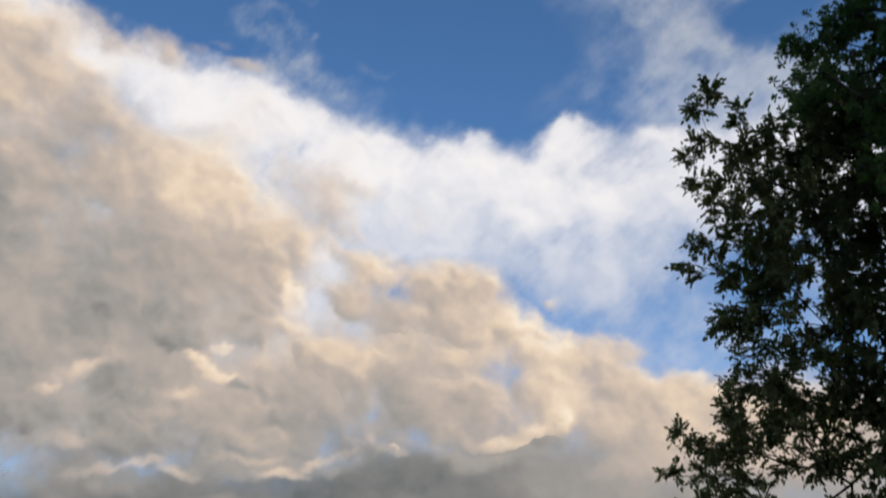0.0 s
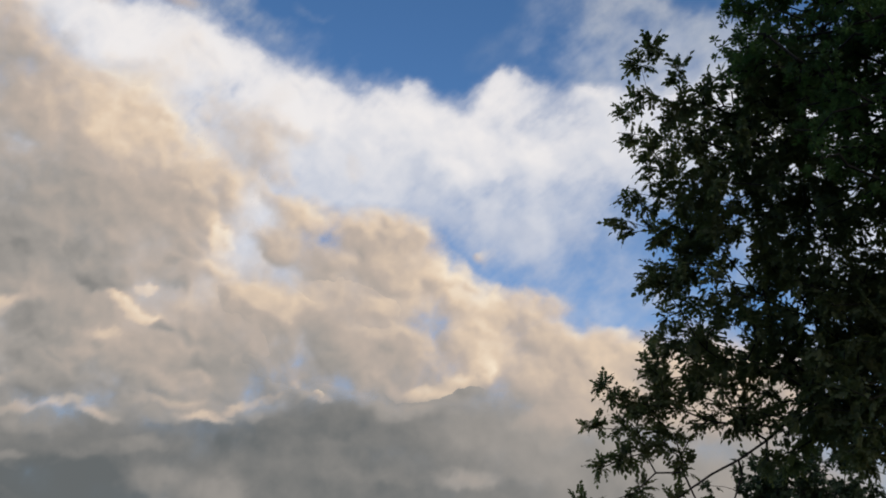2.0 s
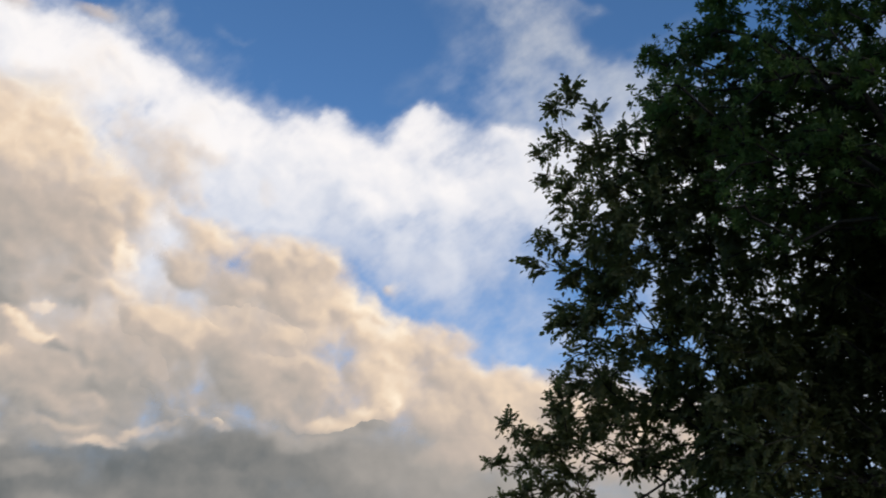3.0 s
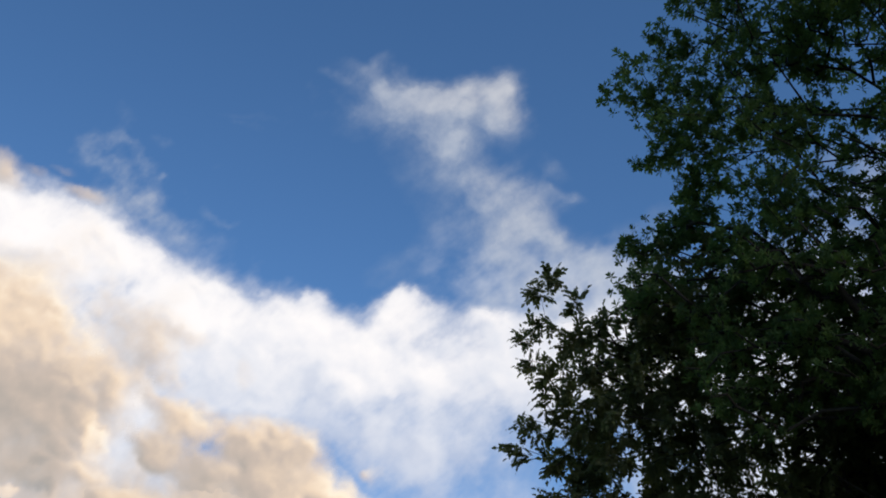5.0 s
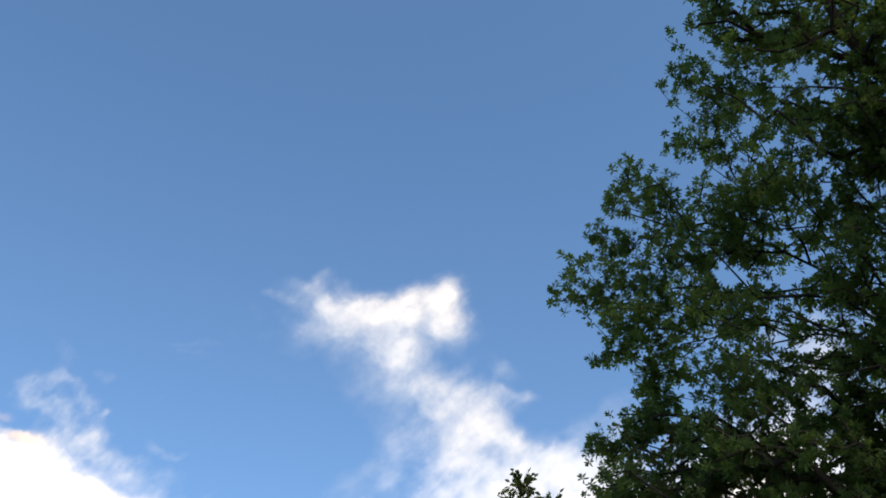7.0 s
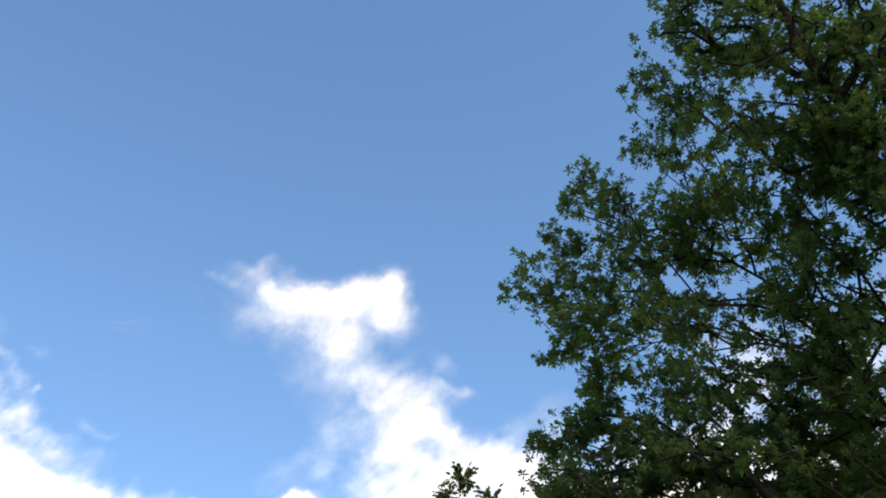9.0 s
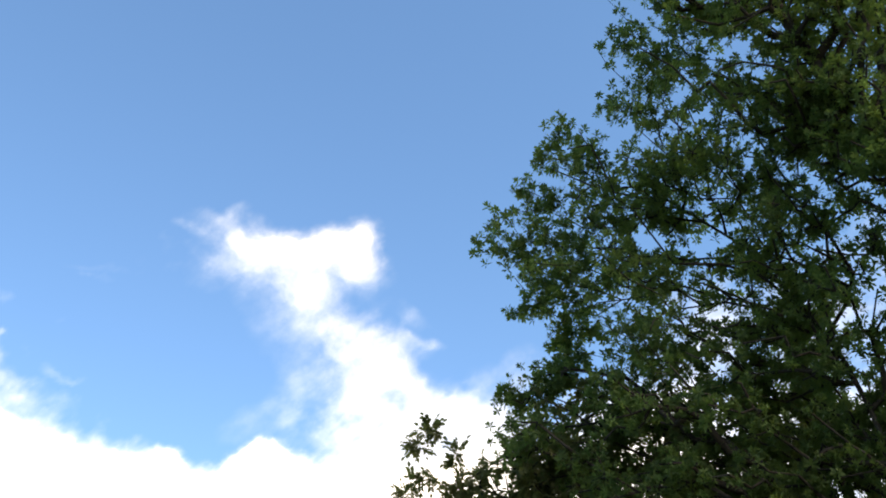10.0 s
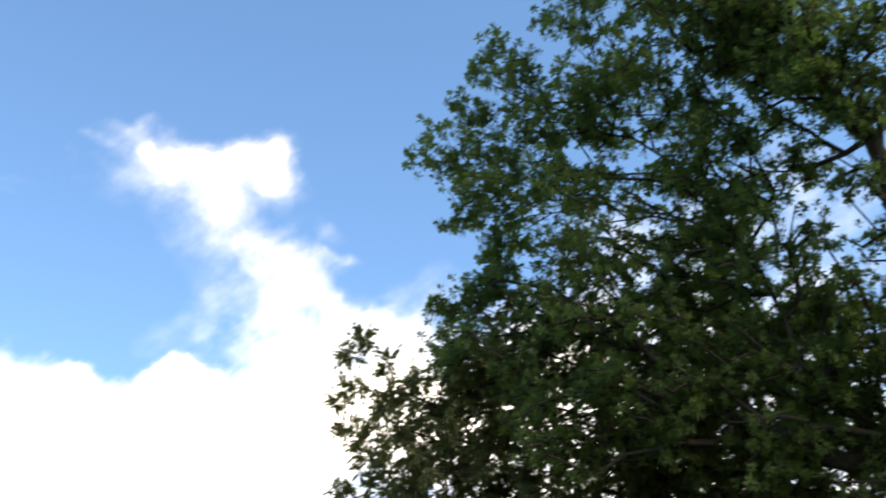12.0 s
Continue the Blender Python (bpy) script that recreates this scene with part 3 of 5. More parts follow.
SCUD = [
    (-18.8, -18.4, 4.58, 0.62, -3, 0.6, 0.36),
    (-28.5, -17.9, 3.88, 0.83, -5, 0.9, 0.3),
    (-2.2, -22.8, 1.99, 0.54, -4, 0.3, 0.44),
    (-6.3, -18.9, 2.39, 0.63, -1, 0.7, 0.38),
    (-22, -20, 2.26, 0.46, -9, 0.6, 0.26),
    (-17, -23.1, 1.56, 0.61, -13, 0.5, 0.34),
    (-19.8, -21.9, 1.35, 0.46, 6, 0.4, 0.26),
    (-25.5, -20.1, 1.83, 0.38, -10, 0.6, 0.22),
    (-11.1, -20.3, 2.76, 0.39, 3, 0.6, 0.16),
    (-9.1, -22.4, 3.18, 0.39, -5, 0.6, 0.22),
    (2.3, -19.4, 1.97, 0.62, 5, 0.7, 0.54),
    (4.7, -19, 1.95, 0.78, 0, 0.8, 0.6),
]
SCUD_LOW = [
    (-19.8, -24, 1.38, 0.63, -14, 0.4, 0.58),
    (-30.3, -19.6, 0.82, 0.36, -6, 0.3, 0.36),
    (-30.7, -20.6, 1.25, 0.32, 4, 0.3, 0.3),
    (-28.8, -19.9, 0.99, 0.32, -6, 0.5, 0.3),
]
SHREDS = [
    (-22.6, 7.7, 0.99, 0.67, -19, 0.68, 0.68),
    (-22.2, 6.7, 0.91, 0.56, -30, 0.56, 0.66),
    (-20.7, 7.2, 0.77, 0.36, -24, 0.31, 0.68),
    (-18.1, 6.1, 1.26, 0.4, -12, 0.5, 0.74),
    (-19.1, 7.2, 0.93, 0.32, -19, 0.22, 0.68),
    (-26.1, 8.8, 1.68, 0.95, -38, 0.56, 0.72),
    (-28, 9.5, 1.43, 0.86, -41, 0.43, 0.74),
    (-25.3, 7.7, 1.26, 0.68, -44, 0.43, 0.74),
    (-24.1, 4, 0.65, 0.48, -36, 0.56, 0.5),
    (-24.8, 5, 0.76, 0.32, -46, 0.25, 0.56),
    (-13.8, -1.3, 3.85, 1.47, -19, 0.16, 0.7),
    (-15.8, -0.3, 2.42, 1.47, -30, 0.14, 0.7),
    (-11.7, -2.1, 1.14, 0.53, -14, 0.19, 0.68),
]
SHREDS_B = [
    (-8.4, -4.3, 0.53, 0.9, -4, 0.24, 0.68),
    (-12.7, -4, 1.63, 0.74, -24, 0.18, 0.68),
    (-17.1, 0.1, 2, 1.14, -35, 0.24, 0.7),
    (-21.2, 2.3, 1.56, 0.89, -40, 0.24, 0.66),
    (-0.8, -9.7, 0.52, 0.45, -3, 0.3, 0.8),
    (-1.2, -9.4, 0.28, 0.24, -3, 0.4, 0.8),
    (5.8, -13.6, 0.46, 0.24, -12, 0.4, 0.82),
    (0.8, -11, 0.56, 0.28, -13, 0.32, 0.78),
    (0, -12.4, 0.4, 0.36, -3, 0.24, 0.76),
    (-24.4, 2.9, 2.31, 1.04, -48, 0.24, 0.68),
    (-15.5, -4.4, 2.04, 1.23, -45, 0.24, 0.74),
    (-14.7, -7.6, 0.82, 0.41, -24, 0.24, 0.72),
]
COLUMN = [
    (-2.4, 14.1, 1.84, 1.05, -9, 0.34, 0.7),
    (-4, 13.9, 0.88, 0.35, -1, 0.25, 0.6),
    (-1.7, 15.1, 1.15, 0.39, 28, 0.24, 0.6),
    (-0.7, 13.1, 1.58, 1.15, -32, 0.4, 0.74),
    (1.1, 12.7, 1.68, 0.97, -1, 0.5, 0.82),
    (3.1, 13.2, 1.77, 1.06, 7, 0.6, 0.95),
    (5, 13.7, 1.95, 0.97, 10, 0.75, 1),
    (6.1, 13.1, 1.15, 1.32, 2, 0.7, 0.95),
    (5.4, 12, 1.86, 0.88, -8, 0.5, 0.75),
    (-1.4, 11.7, 2.03, 0.79, -12, 0.3, 0.6),
    (1.8, 11.3, 2.21, 0.8, -19, 0.34, 0.62),
    (3.8, 10.7, 1.77, 1.06, -42, 0.38, 0.62),
    (3.3, 9.5, 1.06, 1.06, 3, 0.3, 0.58),
    (4.4, 8.3, 1.33, 1.15, 2, 0.42, 0.7),
]
COLUMN_NECK = [
    (6, 7.8, 1.8, 0.98, -8, 0.56, 0.8),
    (6.9, 8.7, 0.65, 0.82, 2, 0.4, 0.75),
    (9, 7.9, 1.71, 0.45, -14, 0.38, 0.72),
    (10.5, 7.4, 0.97, 0.29, -6, 0.3, 0.65),
    (8.9, 8.9, 0.37, 0.53, -28, 0.2, 0.6),
    (8, 6.7, 1.79, 0.98, -18, 0.5, 0.76),
    (5.8, 6.3, 1.55, 1.14, 2, 0.38, 0.66),
    (7, 4.8, 2.44, 1.22, -6, 0.52, 0.75),
    (9.7, 4.7, 2.1, 0.81, -26, 0.4, 0.7),
    (5.9, 3.6, 1.87, 1.3, 2, 0.34, 0.64),
    (8.6, 2.7, 2.91, 1.22, -6, 0.5, 0.7),
    (12.1, 3.5, 2, 1.06, -13, 0.4, 0.6),
    (10.3, 1.3, 3.82, 1.21, 2, 0.5, 0.68),
]
COLUMN_HAZE = [
    (6.1, 1.5, 2.03, 1.05, 2, 0.32, 0.6),
    (2.6, 7.2, 1.23, 1.63, 3, 0.07, 0.5),
    (1.3, 9.6, 1.23, 0.9, 3, 0.06, 0.5),
    (7.9, 11.2, 1.23, 0.57, -18, 0.12, 0.5),
    (-9, 11.2, 1.97, 0.32, -6, 0.1, 0.45),
    (14.6, 2.3, 2.37, 1.61, 2, 0.45, 0.55),
    (16.2, 5.4, 2.36, 1.62, 2, 0.3, 0.5),
    (-5.1, 13.1, 1.2, 0.65, -16, 0.1, 0.5),
]
COLUMN_VEIL = [
    (-2.7, 11.6, 2.64, 1.32, -19, 0.121, 0.5),
    (0.3, 9.7, 2.68, 1.65, -29, 0.135, 0.5),
    (2.4, 7.6, 1.66, 1.65, 1, 0.162, 0.5),
    (3, 10, 1.86, 0.93, -29, 0.324, 0.62),
    (6.3, 10.6, 1.71, 0.61, -19, 0.135, 0.5),
    (9.1, 9.3, 1.7, 0.74, -25, 0.162, 0.5),
    (2.8, 5, 1.65, 1.3, 0, 0.162, 0.5),
    (-6, 11.7, 1.93, 0.66, -8, 0.081, 0.5),
    (0.5, 2.7, 2.91, 1.27, 0, 0.162, 0.5),
    (11.8, 4, 2.01, 1.31, 0, 0.27, 0.5),
]
BANK_BODY = [
    (-30.9, 5.8, 4.52, 3.58, -48, 0.602, 0.6),
    (-27.7, 1.9, 4.44, 2.97, -49, 0.602, 0.56),
    (-30.2, -4.6, 7.48, 5.71, -5, 0.7, 0.42),
    (-23.5, -4.2, 6.3, 4.03, -41, 0.7, 0.48),
    (-19.2, -4.8, 3.72, 2.71, -45, 0.504, 0.6),
    (-27.3, -12.3, 9.66, 5.04, -6, 0.812, 0.45),
    (-18.4, -13.5, 7.11, 4.4, -10, 0.7, 0.54),
    (-12.5, -11.2, 4.8, 3.24, -24, 0.56, 0.6),
    (-7.7, -10.8, 5.13, 2.73, -28, 0.602, 0.62),
    (-3.8, -14.1, 5.74, 3.38, -23, 0.7, 0.64),
    (2.5, -15.4, 5.59, 2.33, -10, 0.7, 0.66),
    (9.2, -16.9, 5.96, 2.59, -1, 0.812, 0.64),
    (-14.2, -16.9, 11.26, 2.69, -4, 0.812, 0.46),
    (-33.1, -16, 5.21, 2.29, -7, 0.9, 0.36),
]
cloud("white_cloud_backdrop", "broad bright white cloud band with frayed upper edges", WHITE_A + WHITE_B + WHITE_C + BEHIND + VEIL, WHITE_CLOUD, 2900, 1.0, 1.1, 0.12, 1.25, 0.2, fibre=0.35, children=4, vary=0.14, shade=0.04)
cloud("tall_cloud_backdrop", "thin white column of cloud with a hooked top", COLUMN + COLUMN_NECK + COLUMN_HAZE + COLUMN_VEIL, THIN_CLOUD, 2820, 0.8, 1.25, 0.05, 0.85, 0.1, fibre=0.3, children=2, vary=0.08, shade=0.04, anchored=True)
cloud("wispy_cloud_backdrop", "faint torn shreds of white cloud on blue sky", WISPS, THIN_CLOUD, 2760, 1.0, 1.8, 0.10, 0.7, 0.06, fibre=0.3)
cloud("cumulus_bank_backdrop", "heaped cumulus bank, cream and grey, soft at its edges", BANK_BODY + BANK_LEFT + BANK_LEFT_LOW + BANK_GAPS + BANK_HAZE + BANK_UNDER + GLINTS, WARM_CLOUD, 2600, 0.9, 1.0, 0.17, 1.2, 0.165, vary=0.08, shade=0.12, children=3, patch=0.13, anchored=True)
cloud("cumulus_heap_backdrop", "billowing cream cumulus heap, gilded along its crest", BANK_MIDDLE + BANK_RIGHT + BANK_GAPS + GLINTS_B, WARM_CLOUD, 2560, 0.9, 0.9, 0.24, 1.9, 0.165, vary=0.08, shade=0.12, children=3, patch=0.1, anchored=True)
cloud("shredded_cloud_backdrop", "small cream scraps of cloud before the white band", SHREDS + SHREDS_B, WARM_CLOUD, 2500, 0.8, 1.4, 0.06, 1.4, 0.08, anchored=True)
cloud("grey_cloud_base_backdrop", "flat blue-grey cloud base with small lit scud", BASE + BASE_LOW + SCUD + SCUD_LOW + EDGE_GLINTS, WARM_CLOUD, 2300, 0.8, 0.6, 0.2, 1.7, 0.04, vary=0.05, shade=0.02, patch=0.06, anchored=True)

# ---- ground ----
bm = bmesh.new()
bmesh.ops.create_grid(bm, x_segments=120, y_segments=120, size=1)
for vtx in bm.verts:
    rr = max(abs(vtx.co.x), abs(vtx.co.y))
    s = 60 * rr + 3400 * rr ** 4
    vtx.co.x, vtx.co.y = vtx.co.x / max(rr, 1e-6) * s, vtx.co.y / max(rr, 1e-6) * s
    far = math.hypot(vtx.co.x, vtx.co.y)
    vtx.co.z = 0.05 * noise.noise((vtx.co.x * 0.2, vtx.co.y * 0.2, 0)) * min(1, 40 / (far + 1))
tagged(new("ground", bm_mesh("ground", bm, GRASS)), "short green lawn reaching to the horizon", "ground", kind="structure")


# ---- trees ----
def leaf_template(rng, length=0.2, pairs=3, blade=0.08, droop=0.35):
    """One compound leaf along +x: paired lance-shaped leaflets on a drooping stalk."""
    verts, tris = [], []

    def leaflet(base, direction, normal, ln, wd):
        side = direction.cross(normal).normalized()
        i = len(verts)
        lift = normal * (0.18 * wd)
        for f, w in ((0, 0), (0.45, 0.5), (0.95, 0.14), (1.0, -0.1), (0.5, -0.5)):
            verts.append(base + direction * (ln * f) + side * (wd * w) + lift * (2 * abs(w)) - Vector((0, 0, 1)) * (0.16 * ln * f * f))
        tris.extend([(i, i + 1, i + 4), (i + 1, i + 3, i + 4), (i + 1, i + 2, i + 3)])

    def spine(f):
        return Vector((length * f * (1 - 0.12 * f), 0, -droop * length * f * f))
    for k in range(pairs):
        f = 0.28 + 0.66 * k / pairs
        for s in (-1, 1):
            a = radians(rng.uniform(48, 66))
            d = Vector((math.cos(a), s * math.sin(a), -rng.uniform(0.2, 0.7))).normalized()
            leaflet(spine(f + rng.uniform(-0.02, 0.02)), d, Vector((rng.uniform(-0.3, 0.3), rng.uniform(-0.3, 0.3), 1)).normalized(),
                    blade * rng.uniform(0.85, 1.1) * (0.8 + 0.2 * f), 0.7 * blade)
    leaflet(spine(0.97), Vector((0.85, rng.uniform(-0.2, 0.2), -0.5)).normalized(), Vector((0.4, 0, 0.9)), 1.1 * blade, 0.7 * blade)
    i = len(verts)
    for f, w in ((0, 0.004), (1, 0.001)):
        p = spine(f)
        verts.extend([p + Vector((0, w, 0)), p - Vector((0, w, 0))])
    tris.extend([(i, i + 1, i + 3), (i, i + 3, i + 2)])
    return np.array([tuple(p) for p in verts]), np.array(tris)


def rosette_template(rng, blade=0.09, count=8):
    """A tuft of simple leaves, broadest near the end, all round a shoot's tip, which points along +x."""
    verts, tris = [], []
    for k in range(count):
        a, lean = 2 * math.pi * (k * 0.382 + rng.uniform(0, 0.1)), (0.2 + 1.5 * k / count) * rng.uniform(0.85, 1.15)
        d = Vector((math.cos(lean), math.sin(lean) * math.cos(a), math.sin(lean) * math.sin(a)))
        side = d.cross(Vector((1, 0.01, 0))).normalized()
        nrm = side.cross(d)
        ln, wd, i = blade * rng.uniform(0.8, 1.15) * (0.8 + 0.3 * k / count), blade * rng.uniform(0.34, 0.46), len(verts)
        base = Vector((-0.004 * k, 0, 0))
        for f, w in ((0, 0), (0.62, 0.5), (1.0, 0.2), (1.0, -0.2), (0.62, -0.5)):
            verts.append(base + d * (ln * f) + side * (wd * w) + nrm * (0.25 * wd * abs(w) - 0.25 * ln * f * f))
        tris.extend([(i, i + 1, i + 4), (i + 1, i + 3, i + 4), (i + 1, i + 2, i + 3)])
    return np.array([tuple(p) for p in verts]), np.array(tris)


def frames_of(dirs, rng):
    """Right-handed frames whose x axis follows dirs, z as near up as can be, rolled a little."""
    x = dirs / np.linalg.norm(dirs, axis=1)[:, None]
    up = np.tile((0.0, 0.0, 1.0), (len(x), 1)) + rng.normal(scale=0.45, size=x.shape)
    y = np.cross(up, x)
    y /= np.linalg.norm(y, axis=1)[:, None]
    return np.stack([x, y, np.cross(x, y)], -1)


def leaves_mesh(name, templates, places, dirs, scales, mat, rng):
    R = frames_of(dirs, rng)
    which = rng.randint(len(templates), size=len(places))
    V, F, base = [], [], 0
    for k, (tv, tf) in enumerate(templates):
        m = which == k
        if not m.any():
            continue
        vv = np.einsum("nij,vj->nvi", R[m], tv) * scales[m][:, None, None] + places[m][:, None]
        ff = tf[None] + (np.arange(m.sum()) * len(tv))[:, None, None] + base
        V.append(vv.reshape(-1, 3))
        F.append(ff.reshape(-1, 3))
        base += m.sum() * len(tv)
    return mesh_from(name, np.concatenate(V), np.concatenate(F), mat)


def tube(verts, faces, a, b, ra, rb, sides):
    d = b - a
    n = np.linalg.norm(d)
    if n < 1e-6:
        return
    d = d / n
    a, b = a - d * min(0.4 * ra, 0.3 * n), b + d * min(0.4 * rb, 0.3 * n)
    s = np.cross(d, (0.31, 0.52, 0.79))
    s /= np.linalg.norm(s)
    t = np.cross(d, s)
    i = len(verts)
    for c, r in ((a, ra), (b, rb)):
        for k in range(sides):
            an = 2 * math.pi * k / sides
            verts.append(c + r * (math.cos(an) * s + math.sin(an) * t))
    for k in range(sides):
        k2 = (k + 1) % sides
        faces.append((i + k, i + k2, i + sides + k2, i + sides + k))


def grow(roots, parents, tips, greed=0.3, tip_r=0.006, exponent=2.3):
    """Joins the tips to the given skeleton, each by the shortest way that does not run far round; returns nodes, parents, radii."""
    nodes, par = [np.array(p, float) for p in roots], list(parents)
    length = [0.0] * len(nodes)
    for i in range(1, len(nodes)):
        length[i] = length[par[i]] + np.linalg.norm(nodes[i] - nodes[par[i]])
    rng = np.random.RandomState(11)
    root_arr = np.array(nodes)
    order = np.argsort([np.linalg.norm(root_arr - t, axis=1).min() for t in tips])
    cap = len(nodes) + 6 * len(tips) + 8
    pos, lens = np.zeros((cap, 3)), np.zeros(cap)
    pos[:len(nodes)], lens[:len(nodes)] = root_arr, length
    count = len(nodes)
    tip_ids = np.zeros(len(tips), int)
    for ti in order:
        t = tips[ti]
        d = np.linalg.norm(pos[:count] - t, axis=1)
        cost = d + greed * lens[:count] + 0.5 * np.clip(pos[:count, 2] - t[2], 0, None)
        j = int(np.argmin(cost))
        steps = int(min(4, max(1, d[j] / 0.35)))
        a, last = pos[j].copy(), j
        for s in range(1, steps + 1):
            f = s / steps
            p = a + (t - a) * f
            if s < steps:
                p = p + rng.normal(scale=0.05 * d[j] ** 0.5, size=3) + np.array((0, 0, 0.06 * d[j] * math.sin(math.pi * f)))
            pos[count] = p
            lens[count] = lens[last] + np.linalg.norm(p - pos[last])
            par.append(last)
            last = count
            count += 1
        tip_ids[ti] = last
    load = np.zeros(count)
    load[tip_ids] += 1
    for i in range(count - 1, 0, -1):
        load[par[i]] += load[i]
    radius = tip_r * np.maximum(load, 1) ** (1 / exponent)
    return pos[:count], np.array(par), radius, load, tip_ids


def limb_mesh(name, pos, par, radius, ids, mat, sides):
    verts, faces = [], []
    for i in ids:
        p = par[i]
        if p < 0:
            continue
        tube(verts, faces, pos[p], pos[i], min(radius[p], radius[i] * 1.35), radius[i], sides)
    return mesh_from(name, np.array(verts), np.array(faces), mat, True)


def chain(points, start, roots, parents):
    """Adds a limb of the skeleton in a smooth curve from the node 'start' (or the nearest one) through the points; returns its last node's number."""
    if start is None:
        start = int(np.argmin([np.linalg.norm(np.array(r) - points[0]) + 0.4 * max(0, r[2] - points[0][2]) for r in roots]))
    pts = [np.array(roots[start], float)] + [np.array(p, float) for p in points]
    ext = [2 * pts[0] - pts[1]] + pts + [2 * pts[-1] - pts[-2]]
    last = start
    for k in range(1, len(pts)):
        p0, p1, p2, p3 = ext[k - 1], ext[k], ext[k + 1], ext[k + 2]
        n = max(1, int(np.linalg.norm(p2 - p1) / 0.25))
        for j in range(1, n + 1):
            t = j / n
            p = 0.5 * (2 * p1 + (p2 - p0) * t + (2 * p0 - 5 * p1 + 4 * p2 - p3) * t * t + (3 * p1 - p0 - 3 * p2 + p3) * t ** 3)
            roots.append(tuple(p + 0.05 * np.array(noise.noise_vector(Vector(p) * 1.3)) + 0.03 * np.array(noise.noise_vector(Vector(p) * 3.7))))
            parents.append(last)
            last = len(roots) - 1
    return last


SPRAY_LOW = [
    (2.88, 11.39, 4.66, 0.13),
    (3.01, 11.37, 4.59, 0.10),
    (3.38, 11.20, 4.85, 0.20),
    (3.49, 11.11, 5.02, 0.13),
    (2.77, 11.53, 4.19, 0.14),
    (3.13, 11.37, 4.49, 0.20),
    (3.13, 11.45, 4.16, 0.24),
    (2.86, 11.60, 3.74, 0.14),
    (3.05, 11.54, 3.83, 0.20),
    (2.62, 11.73, 3.32, 0.18),
    (2.74, 11.72, 3.19, 0.16),
    (3.07, 11.62, 3.31, 0.16),
    (3.31, 11.45, 3.92, 0.21),
    (3.48, 11.29, 4.37, 0.32),
    (3.80, 11.16, 4.48, 0.32),
    (3.54, 11.34, 4.10, 0.25),
    (3.74, 11.33, 3.80, 0.18),
    (3.30, 11.53, 3.46, 0.16),
    (3.22, 11.60, 3.14, 0.17),
    (3.63, 11.44, 3.39, 0.14),
    (3.68, 11.47, 3.07, 0.16),
    (4.11, 10.95, 4.84, 0.32),
    (4.33, 11.02, 4.25, 0.32),
    (3.55, 11.17, 4.76, 0.21),
    (4.41, 11.16, 3.42, 0.18),
    (4.21, 11.29, 3.05, 0.17),
    (4.65, 11.01, 3.72, 0.21),
    (3.99, 11.34, 3.25, 0.11),
    (4.61, 10.96, 4.02, 0.28),
    (4.81, 10.84, 4.18, 0.32),
    (4.41, 11.01, 4.15, 0.25),
    (4.14, 11.17, 3.91, 0.17),
    (3.90, 11.24, 3.99, 0.16),
    (3.83, 11.35, 3.57, 0.11),
    (5.11, 10.70, 4.52, 0.36),
    (5.41, 10.63, 4.18, 0.36),
]
SPRAY_MID = [
    (3.18, 9.45, 8.28, 0.18),
    (3.06, 9.57, 8.16, 0.13),
    (3.53, 9.48, 8.06, 0.16),
    (3.14, 9.76, 7.84, 0.18),
    (2.95, 9.90, 7.70, 0.13),
    (3.09, 10.02, 7.44, 0.13),
    (3.49, 9.79, 7.59, 0.23),
    (3.73, 9.59, 7.78, 0.26),
    (3.28, 10.07, 7.24, 0.17),
    (3.38, 10.16, 7.02, 0.16),
    (3.68, 9.91, 7.27, 0.28),
    (4.63, 9.51, 7.69, 0.28),
    (4.39, 9.42, 8.00, 0.26),
    (4.92, 9.34, 7.71, 0.28),
]
SPRAY_SIDE = [
    (3.13, 10.36, 6.78, 0.17),
    (3.03, 10.55, 6.45, 0.16),
    (3.50, 10.46, 6.33, 0.23),
    (3.34, 10.68, 5.94, 0.23),
    (3.61, 10.71, 5.63, 0.32),
    (3.54, 10.91, 5.13, 0.28),
    (3.75, 10.18, 6.72, 0.28),
    (3.81, 10.48, 6.04, 0.32),
]
SPRAY_HIGH = [
    (4.09, 8.92, 8.50, 0.24),
    (4.39, 8.68, 8.63, 0.28),
    (4.67, 8.47, 8.70, 0.32),
    (4.13, 9.00, 8.55, 0.21),
    (4.47, 8.71, 8.69, 0.23),
    (4.78, 8.46, 8.78, 0.28),
    (4.10, 8.28, 9.40, 0.16),
    (4.36, 8.08, 9.46, 0.30),
    (4.64, 8.25, 9.11, 0.25),
]
SPRAY_POINT = [
    (3.49, 7.92, 10.04, 0.14),
    (3.70, 7.64, 10.20, 0.21),
    (3.90, 7.88, 9.90, 0.28),
    (3.93, 7.22, 10.45, 0.14),
    (4.28, 7.25, 10.26, 0.28),
    (4.61, 7.48, 9.89, 0.32),
    (4.10, 6.84, 10.67, 0.17),
    (4.18, 6.57, 10.83, 0.11),
    (4.51, 6.68, 10.59, 0.28),
    (4.30, 7.85, 9.71, 0.28),
    (4.17, 6.46, 10.91, 0.09),
    (3.86, 7.18, 10.52, 0.09),
    (4.20, 6.38, 10.88, 0.09),
    (4.10, 6.69, 10.72, 0.16),
    (3.88, 7.20, 10.43, 0.09),
    (4.01, 7.32, 10.28, 0.16),
    (4.56, 6.62, 10.53, 0.24),
]
